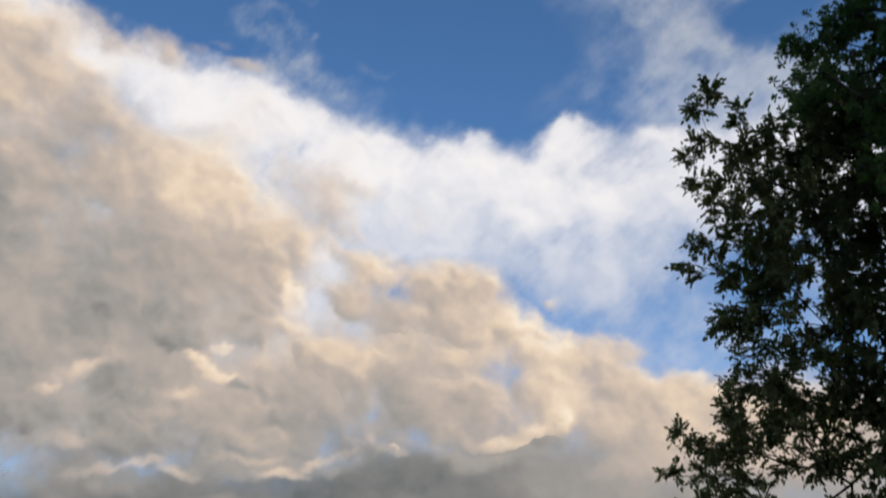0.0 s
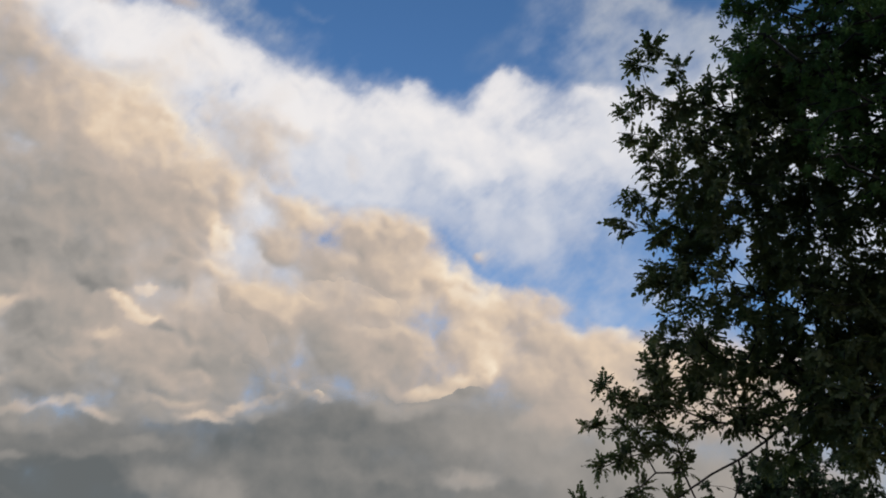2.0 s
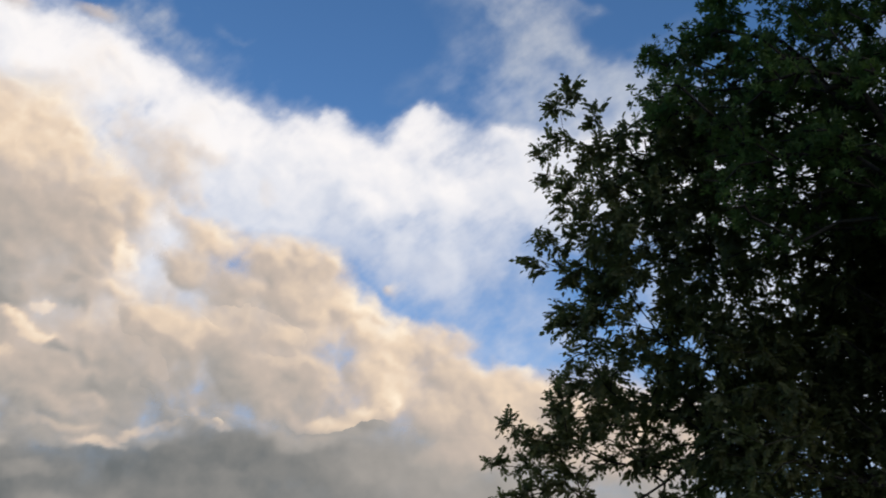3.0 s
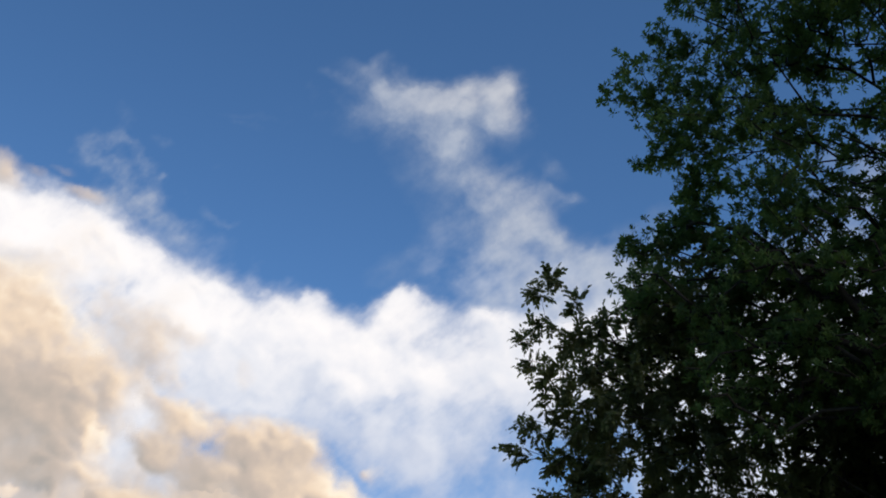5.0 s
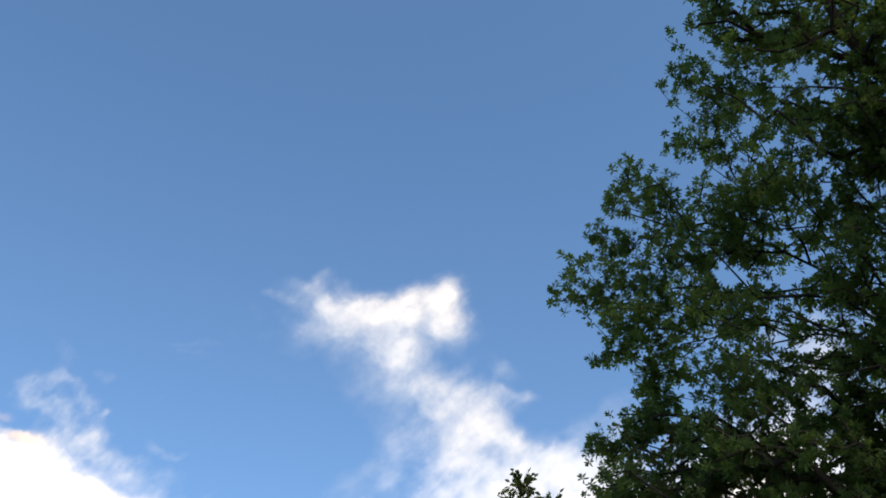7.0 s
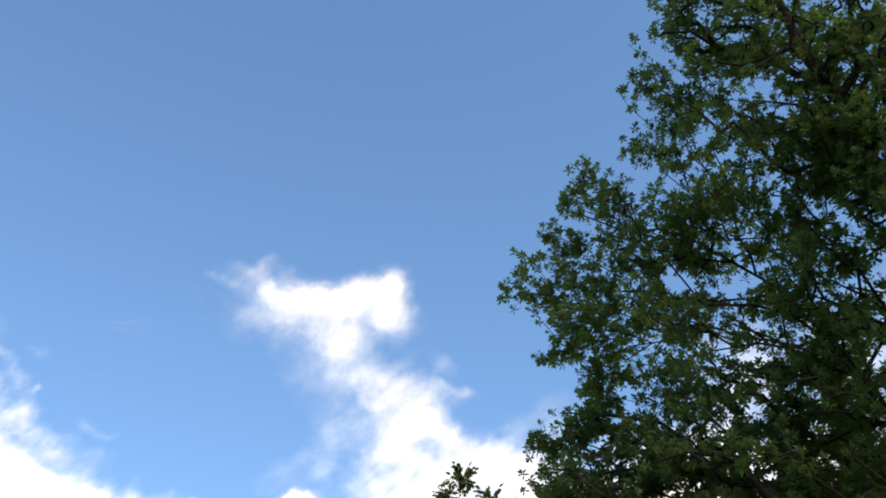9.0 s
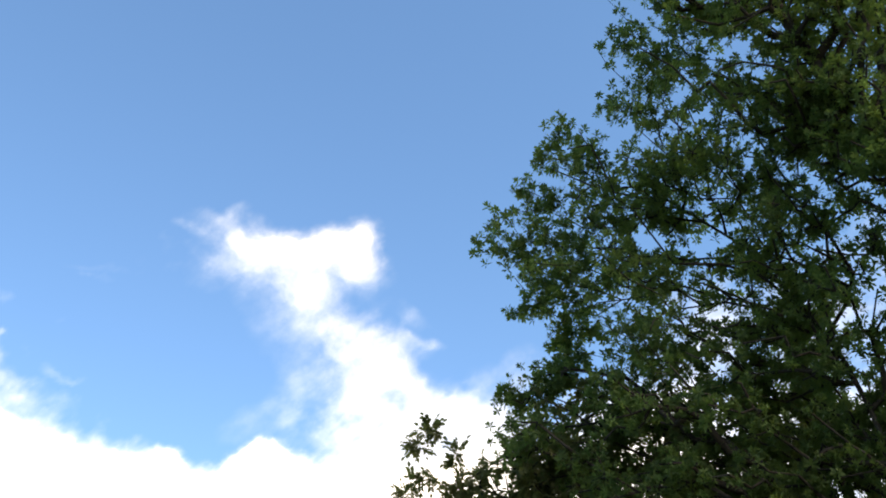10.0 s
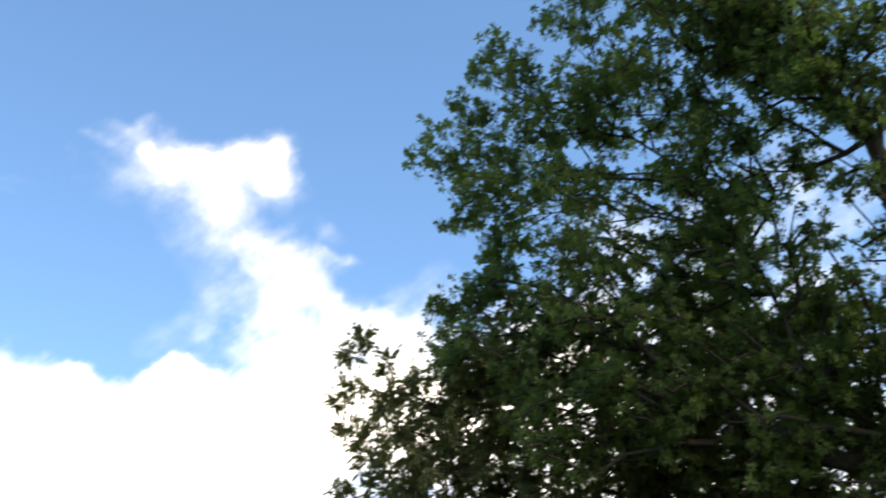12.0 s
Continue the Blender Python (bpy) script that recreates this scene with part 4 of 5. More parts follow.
SPRAY_GAP = [
    (6.41, 5.03, 8.02, 0.18),
    (6.57, 4.74, 8.05, 0.14),
    (6.75, 4.94, 7.52, 0.14),
    (6.63, 5.35, 7.32, 0.16),
    (6.90, 4.98, 6.91, 0.16),
    (6.33, 4.94, 8.33, 0.13),
    (6.02, 4.30, 8.58, 0.31),
    (6.14, 4.22, 8.35, 0.30),
    (6.27, 4.19, 8.09, 0.30),
    (6.40, 4.18, 7.80, 0.27),
    (6.46, 4.15, 7.58, 0.24),
    (5.94, 4.63, 9.33, 0.39),
    (6.04, 4.41, 9.08, 0.38),
    (6.17, 4.02, 8.74, 0.37),
    (6.42, 3.91, 8.41, 0.37),
    (6.54, 3.92, 7.96, 0.30),
    (6.47, 3.58, 8.37, 0.30),
    (5.85, 4.81, 9.72, 0.33),
    (6.21, 4.74, 8.88, 0.32),
]
SPRAY_TOP = [
    (4.75, 4.71, 11.55, 0.21),
    (4.68, 5.26, 11.32, 0.23),
    (4.73, 5.90, 10.92, 0.23),
    (5.24, 4.71, 11.29, 0.43),
    (5.05, 5.40, 11.04, 0.32),
    (4.56, 4.40, 11.79, 0.25),
    (4.94, 3.99, 11.76, 0.36),
]
# dense parts of the two crowns: centre and half axes
PINNATE_MASSES = [
    (4.28, 10.09, 6.95, 1.0, 1.2, 1.2), (4.44, 10.99, 5.23, 0.9, 1.1, 0.9), (5.66, 9.80, 6.17, 1.4, 1.3, 1.6),
    (5.10, 9.19, 7.79, 1.1, 1.0, 1.0), (6.74, 10.38, 4.46, 1.6, 1.3, 1.2), (7.37, 8.78, 5.77, 1.4, 1.2, 1.4),
    (6.57, 8.41, 7.51, 1.3, 1.0, 1.2), (8.93, 8.04, 5.05, 1.3, 1.2, 1.3),
]
PINNATE_MASSES_B = [
    (4.89, 9.58, 7.77, 0.9, 0.9, 0.7), (5.86, 10.59, 5.10, 1.0, 1.0, 0.9), (6.95, 10.10, 5.56, 1.2, 1.0, 1.0),
    (7.25, 10.35, 4.58, 1.2, 1.0, 1.0), (7.16, 9.47, 6.83, 1.2, 0.9, 1.1), (4.14, 11.37, 4.47, 0.5, 0.6, 0.4),
    (5.50, 11.42, 4.15, 0.6, 0.7, 0.5), (6.72, 10.33, 5.02, 0.5, 0.5, 0.5), (7.21, 9.82, 4.72, 0.7, 0.6, 0.6), (5.32, 11.51, 5.02, 0.9, 0.8, 0.8),
]
OAK_MASSES = [
    (5.05, 8.20, 7.78, 0.85, 0.9, 0.75), (5.10, 7.28, 9.06, 1.2, 1.2, 1.1), (6.00, 7.15, 7.43, 1.5, 1.2, 1.3),
    (5.44, 6.04, 10.02, 1.1, 1.2, 1.1), (5.31, 4.62, 10.94, 0.9, 0.95, 0.95), (6.04, 3.92, 10.82, 1.0, 1.0, 1.0),
    (6.37, 6.15, 8.77, 1.0, 1.1, 1.0), (7.10, 6.85, 5.99, 1.25, 1.1, 1.1), (6.64, 4.31, 9.80, 1.1, 1.0, 0.7),
]
OAK_MASSES_B = [
    (7.27, 5.89, 6.79, 1.0, 1.0, 0.7), (8.46, 5.70, 5.72, 1.4, 1.4, 1.4), (10.32, 5.03, 7.70, 1.6, 1.6, 1.4),
    (7.62, 3.39, 10.23, 1.0, 1.1, 1.1), (4.84, 2.57, 12.83, 1.1, 1.1, 1.0), (9.21, 2.47, 8.03, 2.0, 2.0, 1.8),
    (7.97, 0.70, 11.84, 2.0, 2.0, 1.8), 
    # first mass: unseen foliage, added to keep the sun off the trunk
    (10.6, 3.1, 8.8, 1.7, 1.7, 1.8), (6.59, 3.94, 8.68, 0.7, 0.7, 0.5), (6.26, 4.66, 9.47, 0.8, 0.8, 0.7), (6.74, 4.27, 7.50, 0.35, 0.4, 0.5),
]


OAK_MASSES_C = [
    (4.29, 7.63, 9.78, 0.5, 0.5, 0.45), (4.15, 7.21, 10.15, 0.4, 0.4, 0.4), (4.48, 6.51, 10.39, 0.5, 0.5, 0.45),
    (4.75, 5.23, 11.05, 0.4, 0.4, 0.4), (4.34, 7.79, 9.37, 0.5, 0.5, 0.4), (5.99, 4.99, 9.79, 0.7, 0.7, 0.5),
    (6.52, 4.28, 8.71, 0.5, 0.5, 0.35), (6.04, 3.80, 9.89, 0.6, 0.6, 0.5), (5.98, 4.26, 9.71, 0.55, 0.5, 0.5),
]
OAK_MASSES_E = [
    (4.50, 7.98, 7.20, 0.29, 0.34, 0.29), (4.45, 8.05, 6.85, 0.42, 0.50, 0.38), (4.90, 7.81, 6.65, 0.59, 0.59, 0.50), (5.45, 7.61, 6.35, 0.67, 0.67, 0.59),
    (4.30, 8.39, 6.45, 0.34, 0.42, 0.34), (4.70, 8.15, 6.20, 0.50, 0.50, 0.42), (5.84, 7.23, 6.37, 0.67, 0.67, 0.59), (6.48, 6.82, 6.07, 0.76, 0.76, 0.67),
    (6.40, 5.36, 7.82, 0.42, 0.42, 0.38), (6.55, 4.84, 8.08, 0.38, 0.42, 0.38), (6.54, 5.60, 7.44, 0.42, 0.42, 0.38),
]
OAK_MASSES_F = [
    (4.06, 8.54, 7.99, 0.32, 0.32, 0.32), (4.07, 8.75, 7.69, 0.3, 0.3, 0.3), (4.3, 8.33, 7.56, 0.4, 0.4, 0.4),
    (5.89, 5.54, 8.22, 0.5, 0.5, 0.5), (5.94, 5.91, 7.85, 0.5, 0.5, 0.5), (5.67, 6.22, 7.83, 0.45, 0.45, 0.45),
    (6.1, 5.91, 7.34, 0.5, 0.5, 0.5), (6.48, 5.98, 8.09, 0.4, 0.4, 0.4), (4.24, 8.86, 8.14, 0.3, 0.3, 0.3),
    (4.45, 9.02, 7.77, 0.34, 0.34, 0.34), (4.63, 8.62, 7.82, 0.36, 0.36, 0.36), (4.25, 9.39, 7.76, 0.28, 0.28, 0.28),
    (6.68, 5.49, 7.38, 0.35, 0.35, 0.35), (6.77, 5.78, 6.97, 0.4, 0.4, 0.4), (6.25, 5.52, 7.85, 0.32, 0.32, 0.32),
    (6.51, 4.96, 8.03, 0.32, 0.32, 0.32), (6.29, 5.3, 8.48, 0.4, 0.4, 0.4), (4.59, 5.9, 10.34, 0.3, 0.3, 0.3),
    (4.8, 5.92, 10.08, 0.3, 0.3, 0.3),
]
PINNATE_MASSES_C = [
    (5.15, 9.51, 4.15, 0.7, 0.7, 0.7), (5.23, 9.34, 4.59, 0.6, 0.6, 0.6), (5.51, 9.99, 3.78, 0.6, 0.6, 0.6),
    (3.92, 10.21, 6.35, 0.45, 0.45, 0.45), (4.46, 10.02, 5.72, 0.5, 0.5, 0.5), (3.89, 10.46, 5.8, 0.4, 0.4, 0.4),
    (4.93, 9.64, 5.52, 0.55, 0.55, 0.55), (5.08, 9.19, 5.81, 0.5, 0.5, 0.5),
]
OAK_MASSES_D = [
    (6.31, 4.50, 9.03, 0.55, 0.5, 0.5), (5.92, 5.65, 8.88, 0.8, 0.6, 0.6), (7.94, 8.22, 8.20, 1.5, 1.0, 1.2), (7.93, 9.45, 6.84, 1.5, 1.0, 1.2),
    (8.96, 7.79, 6.89, 1.4, 1.0, 1.1), (6.57, 7.29, 7.24, 1.0, 0.9, 0.8), (7.12, 6.16, 6.82, 0.7, 0.7, 0.5),
    (6.07, 4.29, 8.54, 0.38, 0.3, 0.28), (6.22, 4.18, 8.15, 0.36, 0.3, 0.26), (6.41, 4.17, 7.79, 0.3, 0.3, 0.26), (6.49, 4.23, 7.32, 0.26, 0.3, 0.3),
    (6.01, 4.58, 9.58, 0.6, 0.6, 0.4), (6.22, 4.02, 8.84, 0.6, 0.6, 0.4), (6.62, 3.95, 8.18, 0.4, 0.4, 0.35), (6.42, 3.66, 8.54, 0.6, 0.6, 0.4),
    (6.75, 5.38, 7.68, 0.3, 0.3, 0.25), (6.35, 5.04, 8.71, 0.3, 0.3, 0.25),

]


# open lanes between the boughs: from, to, half width
OAK_LANES = [
    (3.26, 4.45, 6.69, 8.26, 10.44, 13.71, 0.2), (3.49, 4.34, 6.61, 8.8, 10.2, 13.52, 0.2), (3.68, 4.18, 6.6, 9.26, 9.81, 13.49, 0.18),
    (3.81, 4.39, 6.31, 9.56, 10.3, 12.8, 0.17), (4.39, 3.8, 6.26, 10.96, 8.89, 12.68, 0.16), (4.54, 4.25, 5.64, 11.36, 10, 11.18, 0.17),
    (3.89, 4.96, 5.63, 9.76, 11.68, 11.17, 0.12), (3.24, 3.55, 7.35, 8.2, 8.3, 15.29, 0.12),
]
OAK_LANES_B = [
    (3.73, 4.57, 6.17, 9.41, 10.78, 12.44, 0.119), (4.1, 4.56, 5.81, 10.31, 10.76, 11.59, 0.135), (3.79, 4.83, 5.85, 9.55, 11.39, 11.67, 0.135),
    (3.87, 5.06, 5.48, 9.75, 11.94, 10.79, 0.158), (4.46, 4.1, 5.88, 11.16, 9.66, 11.76, 0.135), (4.52, 3.93, 5.96, 11.32, 9.24, 11.95, 0.119),
    (4.57, 4.42, 5.41, 11.44, 10.41, 10.63, 0.158), (4.44, 4.53, 5.45, 11.11, 10.69, 10.72, 0.119), (4.67, 3.79, 5.92, 11.67, 8.89, 11.85, 0.135),
    (4.26, 4.8, 5.36, 10.68, 11.32, 10.5, 0.111), (3.37, 5.15, 5.87, 8.54, 12.16, 11.72, 0.111), (4.77, 4.51, 5.02, 11.91, 10.64, 9.68, 0.111),
    (4.57, 4.87, 4.82, 11.44, 11.49, 9.2, 0.111), (4.01, 4.29, 6.18, 10.09, 10.1, 12.46, 0.119),
]
PINNATE_LANES = [
    (3.22, 8.36, 3.38, 5.72, 14.76, 4.74, 0.17), (3.32, 8.36, 3.21, 5.9, 14.75, 4.44, 0.17), (2.91, 8.54, 3.03, 5.17, 15.08, 4.12, 0.136),
    (2.54, 8.59, 3.42, 4.5, 15.16, 4.81, 0.068), (3.27, 8.08, 4.3, 5.82, 14.25, 6.38, 0.208), (3.07, 8.42, 3.3, 5.48, 14.87, 4.6, 0.272),
    (3.66, 7.56, 5.14, 6.52, 13.33, 7.88, 0.128), (2.73, 8.34, 4.1, 4.88, 14.72, 6.02, 0.16), (3.91, 8.1, 3.11, 6.96, 14.29, 4.27, 0.272),
    (3.68, 8.05, 3.78, 6.56, 14.21, 5.47, 0.16), (3.31, 8.39, 2.98, 5.89, 14.81, 4.03, 0.272), (2.92, 8.39, 3.69, 5.21, 14.8, 5.31, 0.144),
    (3.5, 8.22, 3.42, 6.24, 14.51, 4.82, 0.208), (3.85, 7.83, 4.24, 6.87, 13.81, 6.27, 0.128),
]


def crown_tips(sprays, masses, rng, per_spray, per_metre, clump, lanes):
    tips = []
    for spray in sprays:
        for x, y, z, r in spray:
            for k in range(max(1, int(round(per_spray * r * r)) + 1)):
                d = rng.normal(size=3)
                d = d / np.linalg.norm(d) * r * 0.8 * (rng.uniform(0.2, 1) ** 0.5 if k else 0.1)
                tips.append(np.array((x, y, z)) + d * (1, 1.5 if r > 0.15 else 0.8, 1))
    edge_n = len(tips)
    for x, y, z, a, b, c in masses:
        n = int(4.19 * a * b * c * (per_metre if x < 2.0 * y + 0.5 else per_metre * 0.22))
        for k in range(max(1, n // clump)):
            d = rng.normal(size=3)
            d = d / np.linalg.norm(d) * rng.uniform(0.0, 1) ** 0.36
            p = np.array((x, y, z)) + d * (a, b, c)
            if noise.noise(Vector(p) * 1.2) < -0.12 - 1.2 / clump:
                continue
            # a bough's end: tips close together in a flattened clump
            wide = rng.uniform(0.08, 0.2)
            for j in range(rng.randint(clump - 1, clump + 2)):
                tips.append(p + rng.normal(size=3) * (wide, wide, 0.55 * wide))
    tips = np.array(tips)
    keep = np.ones(len(tips), bool)
    for lane in lanes:
        a, b = np.array(lane[:3]), np.array(lane[3:6])
        along = np.clip((tips - a) @ (b - a) / ((b - a) @ (b - a)), 0, 1)
        keep &= np.linalg.norm(tips - a - along[:, None] * (b - a), axis=1) > lane[6]
    return tips[keep], keep[:edge_n].sum()


def big_tree(name, label, roots, parents, trunk_n, marks, trunk_r, stout, sprays, masses, templates, bunch, mat, seed, per_spray, per_metre, single_n=200, lanes=()):
    """A tall tree: its trunk, each main limb, twigs, and leaves grown at the twigs' tips."""
    rng = np.random.RandomState(seed)
    tree = tagged(new(name), label, "tree")
    frame_n = len(roots)
    tips, edge_n = crown_tips(sprays, masses, rng, per_spray, per_metre, bunch["clump"], lanes)
    pos, par, radius, load, tip_ids = grow(roots, parents, tips, tip_r=0.0085)
    radius[:trunk_n] = np.linspace(*trunk_r, trunk_n)
    owner = np.zeros(len(pos), int)
    start = trunk_n
    for k, (end, base_r) in enumerate(marks):
        owner[start:end + 1] = k + 1
        for i in range(start, end + 1):
            f = (i - start) / max(1, end - start)
            radius[i] = min(max(radius[i] * stout, 0.3 * base_r), base_r * (1 - 0.65 * f))
        start = end + 1
    side_limbs = len(marks)
    for i in range(frame_n, len(pos)):
        owner[i] = owner[par[i]]
        radius[i] = min(radius[i], radius[par[i]] * 0.9)
        if par[i] < frame_n and load[i] >= 12:
            side_limbs += 1
            owner[i] = side_limbs
    part("trunk", limb_mesh("trunk", pos, par, radius, range(1, trunk_n), BARK, 14), tree, "rough grey-brown bark trunk")
    for k in range(1, side_limbs + 1):
        ids = [i for i in range(trunk_n, len(pos)) if owner[i] == k and (i < frame_n or (load[i] >= 12 and k > len(marks)))]
        if ids:
            part("branch", limb_mesh("branch", pos, par, radius, ids, BARK, 7), tree)
    thin = [i for i in range(frame_n, len(pos)) if load[i] < 12 or owner[i] <= len(marks)]
    part("twig_growth", limb_mesh("twig_growth", pos, par, radius, thin, BARK, 4), tree, kind="stuff")
    places, dirs, scales, near = [], [], [], []
    for n, t in enumerate(tips):
        out = pos[tip_ids[n]] - pos[par[tip_ids[n]]]
        out = out / max(np.linalg.norm(out), 1e-6)
        for k in range(rng.randint(*bunch["count"])):
            d = rng.normal(size=3)
            d = d / np.linalg.norm(d) * bunch["free"] + out * 0.6 + np.array((0, 0, bunch["lift"]))
            places.append(t - out * rng.uniform(0, 0.10) + rng.normal(scale=bunch["spread"], size=3))
            dirs.append(d)
            scales.append(rng.uniform(0.7, 1.1))
            near.append(n < edge_n)
    places, dirs, scales, near = np.array(places), np.array(dirs), np.array(scales), np.array(near)
    single = np.zeros(len(places), bool)
    single[np.flatnonzero(near)[::max(1, near.sum() // single_n)][:single_n]] = True
    part("foliage", leaves_mesh("foliage", templates, places[~single], dirs[~single], scales[~single], mat, rng), tree, "dense mid-green leaves", "stuff")
    blades = [mesh_from("leaf", tv, tf, mat) for tv, tf in templates]
    R = frames_of(dirs[single], rng)
    for k, (p, sc) in enumerate(zip(places[single], scales[single])):
        ob = part("leaf", blades[k % len(blades)], tree)
        ob.matrix_basis = Matrix.Translation(p.tolist()) @ Matrix(R[k].tolist()).to_4x4() @ Matrix.Scale(float(sc), 4)
    return tree


def pinnate_tree():
    rng = np.random.RandomState(4)
    roots, parents = [(8.3, 9.0, -0.1)], [-1]
    fork = chain([(8.2, 8.9, 2.0), (7.9, 8.9, 3.6)], 0, roots, parents)
    mid = chain([(7.11, 7.50, 7.58), (5.73, 9.48, 7.59), (4.51, 9.77, 7.57)], fork, roots, parents)
    low = chain([(7.31, 7.62, 6.92), (6.48, 7.90, 7.82), (5.60, 7.96, 8.59)], fork - 1, roots, parents)
    lowest = chain([(5.58, 10.64, 4.37), (4.66, 10.96, 3.94), (4.07, 11.25, 3.63), (3.37, 11.56, 3.14)], fork - 2, roots, parents)
    side = chain([(3.77, 11.35, 3.66), (3.43, 11.36, 3.65), (3.14, 11.48, 3.40), (2.79, 11.60, 3.26)], None, roots, parents)
    hanging = chain([(4.45, 11.22, 3.62), (4.29, 11.34, 3.25), (4.23, 11.41, 2.94)], None, roots, parents)
    templates = [leaf_template(rng, rng.uniform(0.16, 0.21), 4, rng.uniform(0.058, 0.072), rng.uniform(0.25, 0.7)) for _ in range(6)]
    big_tree("pinnate_leaved_tree", "broadleaf tree with drooping compound leaves on long side limbs", roots, parents, fork + 1,
             [(mid, 0.055), (low, 0.055), (lowest, 0.03), (side, 0.013), (hanging, 0.014)], (0.24, 0.16), 0.8, (SPRAY_LOW, SPRAY_MID, SPRAY_SIDE), PINNATE_MASSES + PINNATE_MASSES_B + PINNATE_MASSES_C,
             templates, {"clump": 2, "count": (6, 8), "lift": 0.0, "spread": 0.02, "free": 0.85}, LEAF, 3, 90, 33, 150, PINNATE_LANES + OAK_LANES + OAK_LANES_B)


def oak_tree():
    rng = np.random.RandomState(6)
    roots, parents = [(8.9, 6.6, -0.1)], [-1]
    fork = chain([(8.75, 6.55, 2.0), (8.5, 6.6, 4.2), (8.2, 6.7, 5.6)], 0, roots, parents)
    lead = chain([(7.08, 4.82, 6.59), (6.96, 4.68, 7.10), (6.84, 4.44, 7.78), (6.56, 4.41, 8.43), (6.27, 4.52, 8.95), (6.02, 4.25, 9.82), (5.66, 4.03, 10.46), (5.22, 3.43, 11.33)], fork, roots, parents)
    left = chain([(6.73, 6.29, 6.15), (6.62, 6.21, 7.04), (6.44, 6.20, 8.01), (5.97, 6.33, 9.21), (5.41, 6.52, 9.93), (5.07, 6.64, 10.21)], fork, roots, parents)
    back = chain([(10.0, 5.2, 6.5), (11.2, 4.2, 8.0)], fork - 1, roots, parents)
    upper = chain([(6.70, 5.00, 7.89), (6.57, 5.46, 8.17), (6.42, 5.68, 8.48)], None, roots, parents)
    arm = chain([(6.80, 4.46, 8.16), (6.62, 4.84, 8.73), (6.42, 5.04, 9.39)], None, roots, parents)
    templates = [rosette_template(rng, rng.uniform(0.063, 0.076), rng.randint(14, 17)) for _ in range(6)]
    big_tree("oak_tree", "tall oak with tufted mid-green leaves and a forked trunk", roots, parents, fork + 1,
             [(lead, 0.12), (left, 0.035), (back, 0.1), (upper, 0.035), (arm, 0.04)], (0.30, 0.22), 0.8, (SPRAY_HIGH, SPRAY_POINT, SPRAY_TOP, SPRAY_GAP),
             OAK_MASSES + OAK_MASSES_B + OAK_MASSES_C + OAK_MASSES_D + OAK_MASSES_E + OAK_MASSES_F, templates, {"clump": 4, "count": (3, 5), "lift": 0.4, "spread": 0.075, "free": 0.6}, OAK_LEAF, 5, 150, 49, 150, OAK_LANES + OAK_LANES_B)


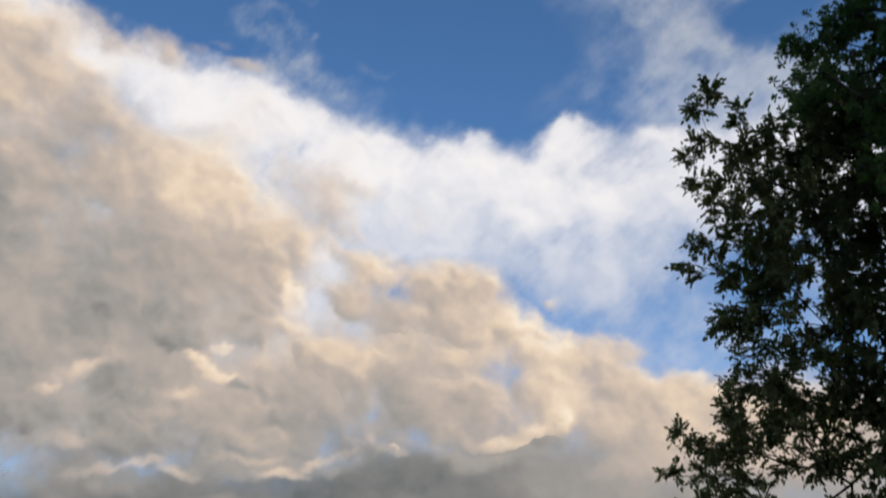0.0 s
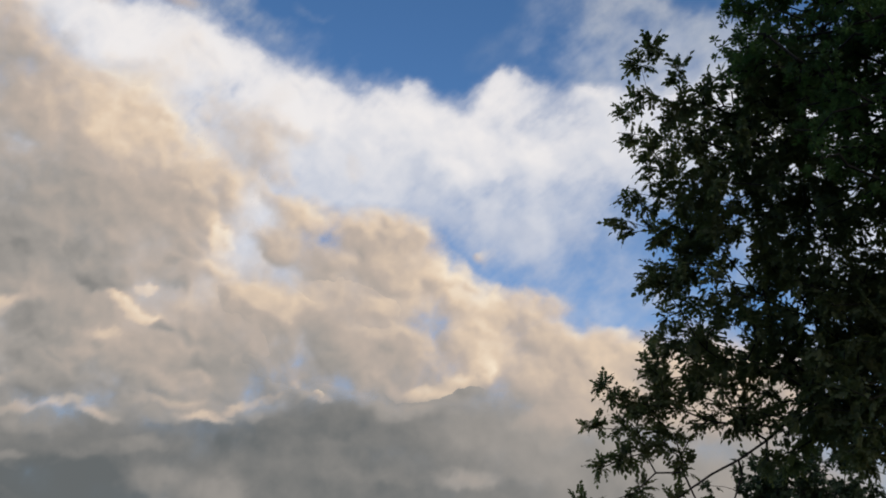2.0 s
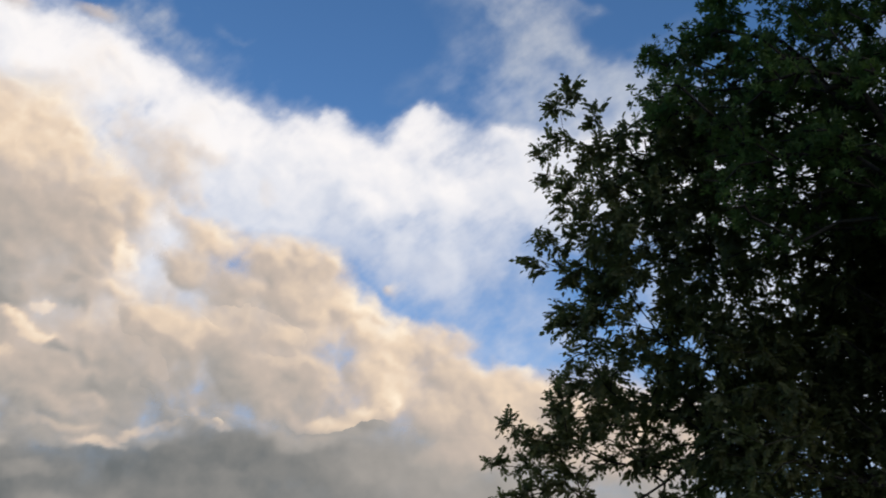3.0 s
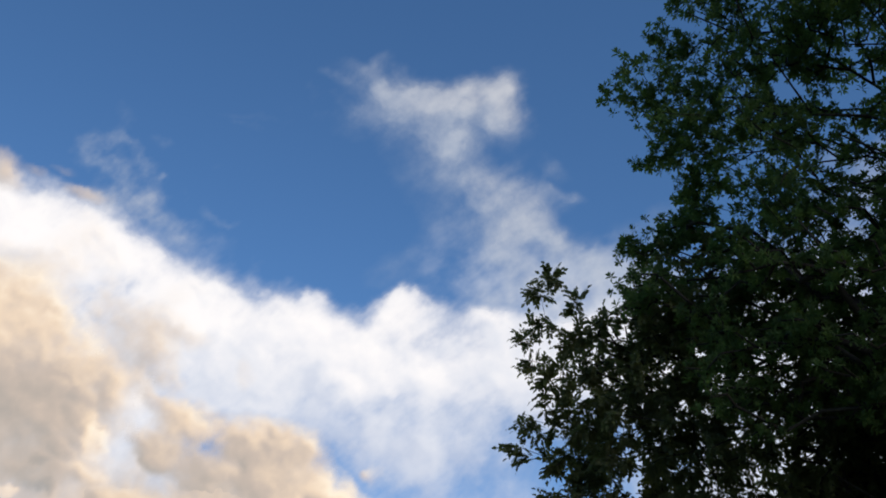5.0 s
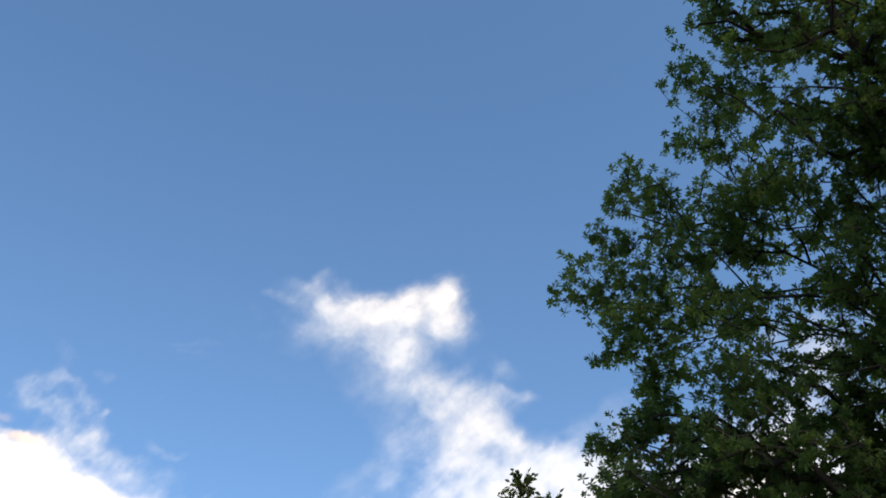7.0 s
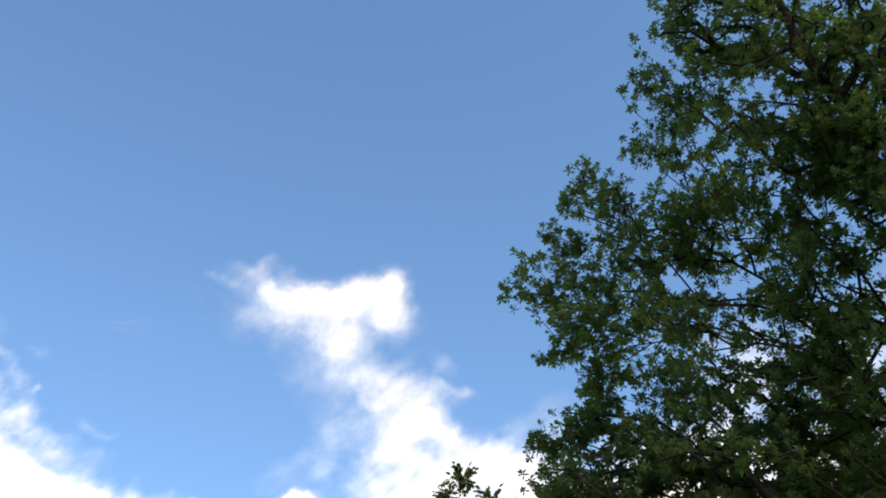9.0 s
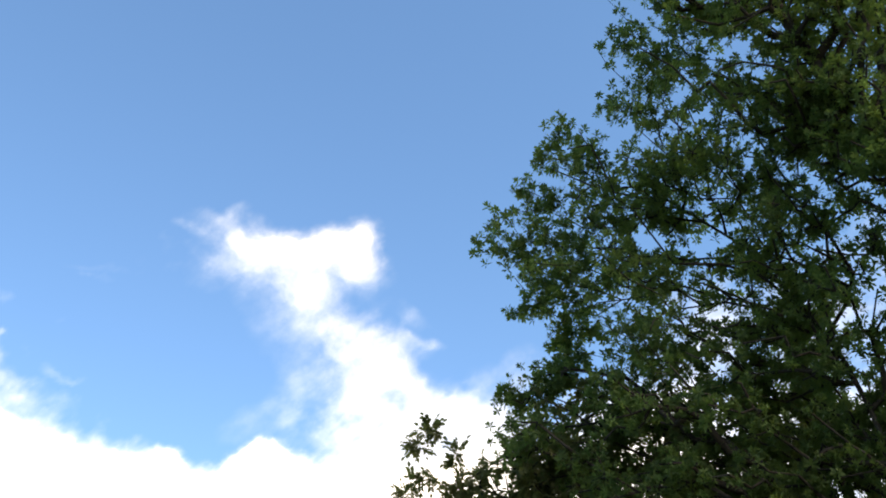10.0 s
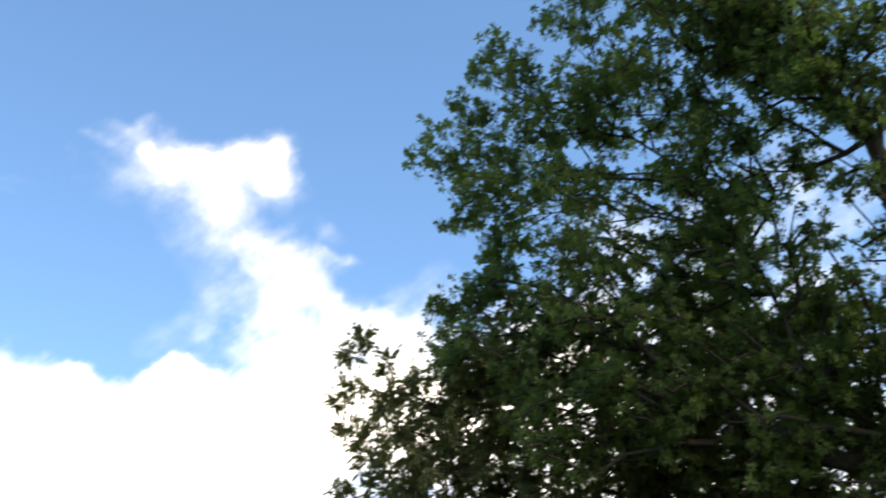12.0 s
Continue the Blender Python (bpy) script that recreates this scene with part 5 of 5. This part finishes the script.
def small_tree(name, label, base, height, crown, seed, leaf=0.22, tufts=260, mat=FAR_LEAF, pairs=3):
    """A tree further off: trunk, limbs and a crown of small leaf sprays."""
    rng = np.random.RandomState(seed)
    tree = tagged(new(name), label, "tree", "trees in the distance")
    x, y = base
    roots, parents = [(x, y, -0.1)], [-1]
    end = chain([(x + 0.1, y, height * 0.3), (x, y + 0.1, height * 0.55), (x, y, height * 0.8)], 0, roots, parents)
    tips = []
    lumps = [(rng.normal(scale=0.45, size=3) * (crown, crown, height * 0.2) + (x, y, height * 0.66), rng.uniform(0.35, 0.6) * crown) for _ in range(9)]
    lumps += [(np.array((x, y, height - crown * 0.6)), crown * 0.6)] * 3
    for k in range(tufts):
        c, r = lumps[k % len(lumps)]
        d = rng.normal(size=3)
        p = c + d / np.linalg.norm(d) * r * rng.uniform(0.3, 1) ** 0.5
        p[2] = min(p[2], height)
        tips.append(p)
    tips = np.array(tips)
    pos, par, radius, load, tip_ids = grow(roots, parents, tips, tip_r=0.008)
    part("trunk", limb_mesh("trunk", pos, par, radius, range(1, end + 1), BARK, 10), tree)
    part("branch_growth", limb_mesh("branch_growth", pos, par, radius, range(end + 1, len(pos)), BARK, 4), tree, kind="stuff")
    templates = [leaf_template(rng, leaf * 1.6, pairs, leaf, 0.3) for _ in range(3)]
    n = len(tips) * 9
    places = np.repeat(tips, 9, 0) + rng.normal(scale=leaf * 0.8, size=(n, 3))
    part("crown", leaves_mesh("crown", templates, places, rng.normal(size=(n, 3)), rng.uniform(0.7, 1.2, n), mat, rng), tree, kind="stuff")
    return tree


pinnate_tree()
oak_tree()
small_tree("background_tree", "finer-leaved tree standing behind the tall tree", (10.2, 22.0), 6.2, 2.8, 21, 0.1, 560)
small_tree("distant_tree", "round dark crown of a distant garden tree", (-16.6, 43.0), 7.6, 2.4, 22, 0.13, 1400, pairs=1)
small_tree("distant_tree", "distant treetop just above the skyline", (-17.0, 60.0), 8.95, 1.4, 23, 0.16, 320, pairs=1)


# ---- house ----
def house():
    ob = tagged(new("grey_building"), "pale grey plastered building with a raised stair tower on its roof", "building")
    ob.matrix_basis = pose(16.0, 58.0, 0, 0, 0, -14)
    part("wall", bm_mesh("wall", box(-4.0, 2.2, 0, 9, -0.2, 8.85, 0.03), PLASTER), ob)
    part("parapet", bm_mesh("parapet", box(-4.12, 2.32, -0.12, 9.12, 8.85, 9.1, 0.03), SLATE), ob)
    part("stair_tower", bm_mesh("stair_tower", box(-1.2, 0.5, 1.0, 4.5, 9.1, 10.0, 0.03), PLASTER), ob)
    part("tower_roof", bm_mesh("tower_roof", box(-1.32, 0.62, 0.85, 4.65, 10.0, 10.15, 0.03), SLATE), ob)
    for st in range(3):
        for k in range(3):
            x0, z0 = -3.4 + 1.9 * k, 0.9 + 2.6 * st
            win = part("window", bm_mesh("window", box(x0, x0 + 1.1, -0.05, 0.02, z0, z0 + 1.4, 0.01), FRAME), ob)
            part("pane", bm_mesh("pane", box(x0 + 0.07, x0 + 0.52, -0.06, -0.03, z0 + 0.07, z0 + 1.33), DARK_GLASS), win)
            part("pane", bm_mesh("pane", box(x0 + 0.58, x0 + 1.03, -0.06, -0.03, z0 + 0.07, z0 + 1.33), DARK_GLASS), win)
    part("door", bm_mesh("door", box(-0.4, 0.6, -0.04, 0.03, 0.0, 2.1, 0.01), SLATE), ob)


house()
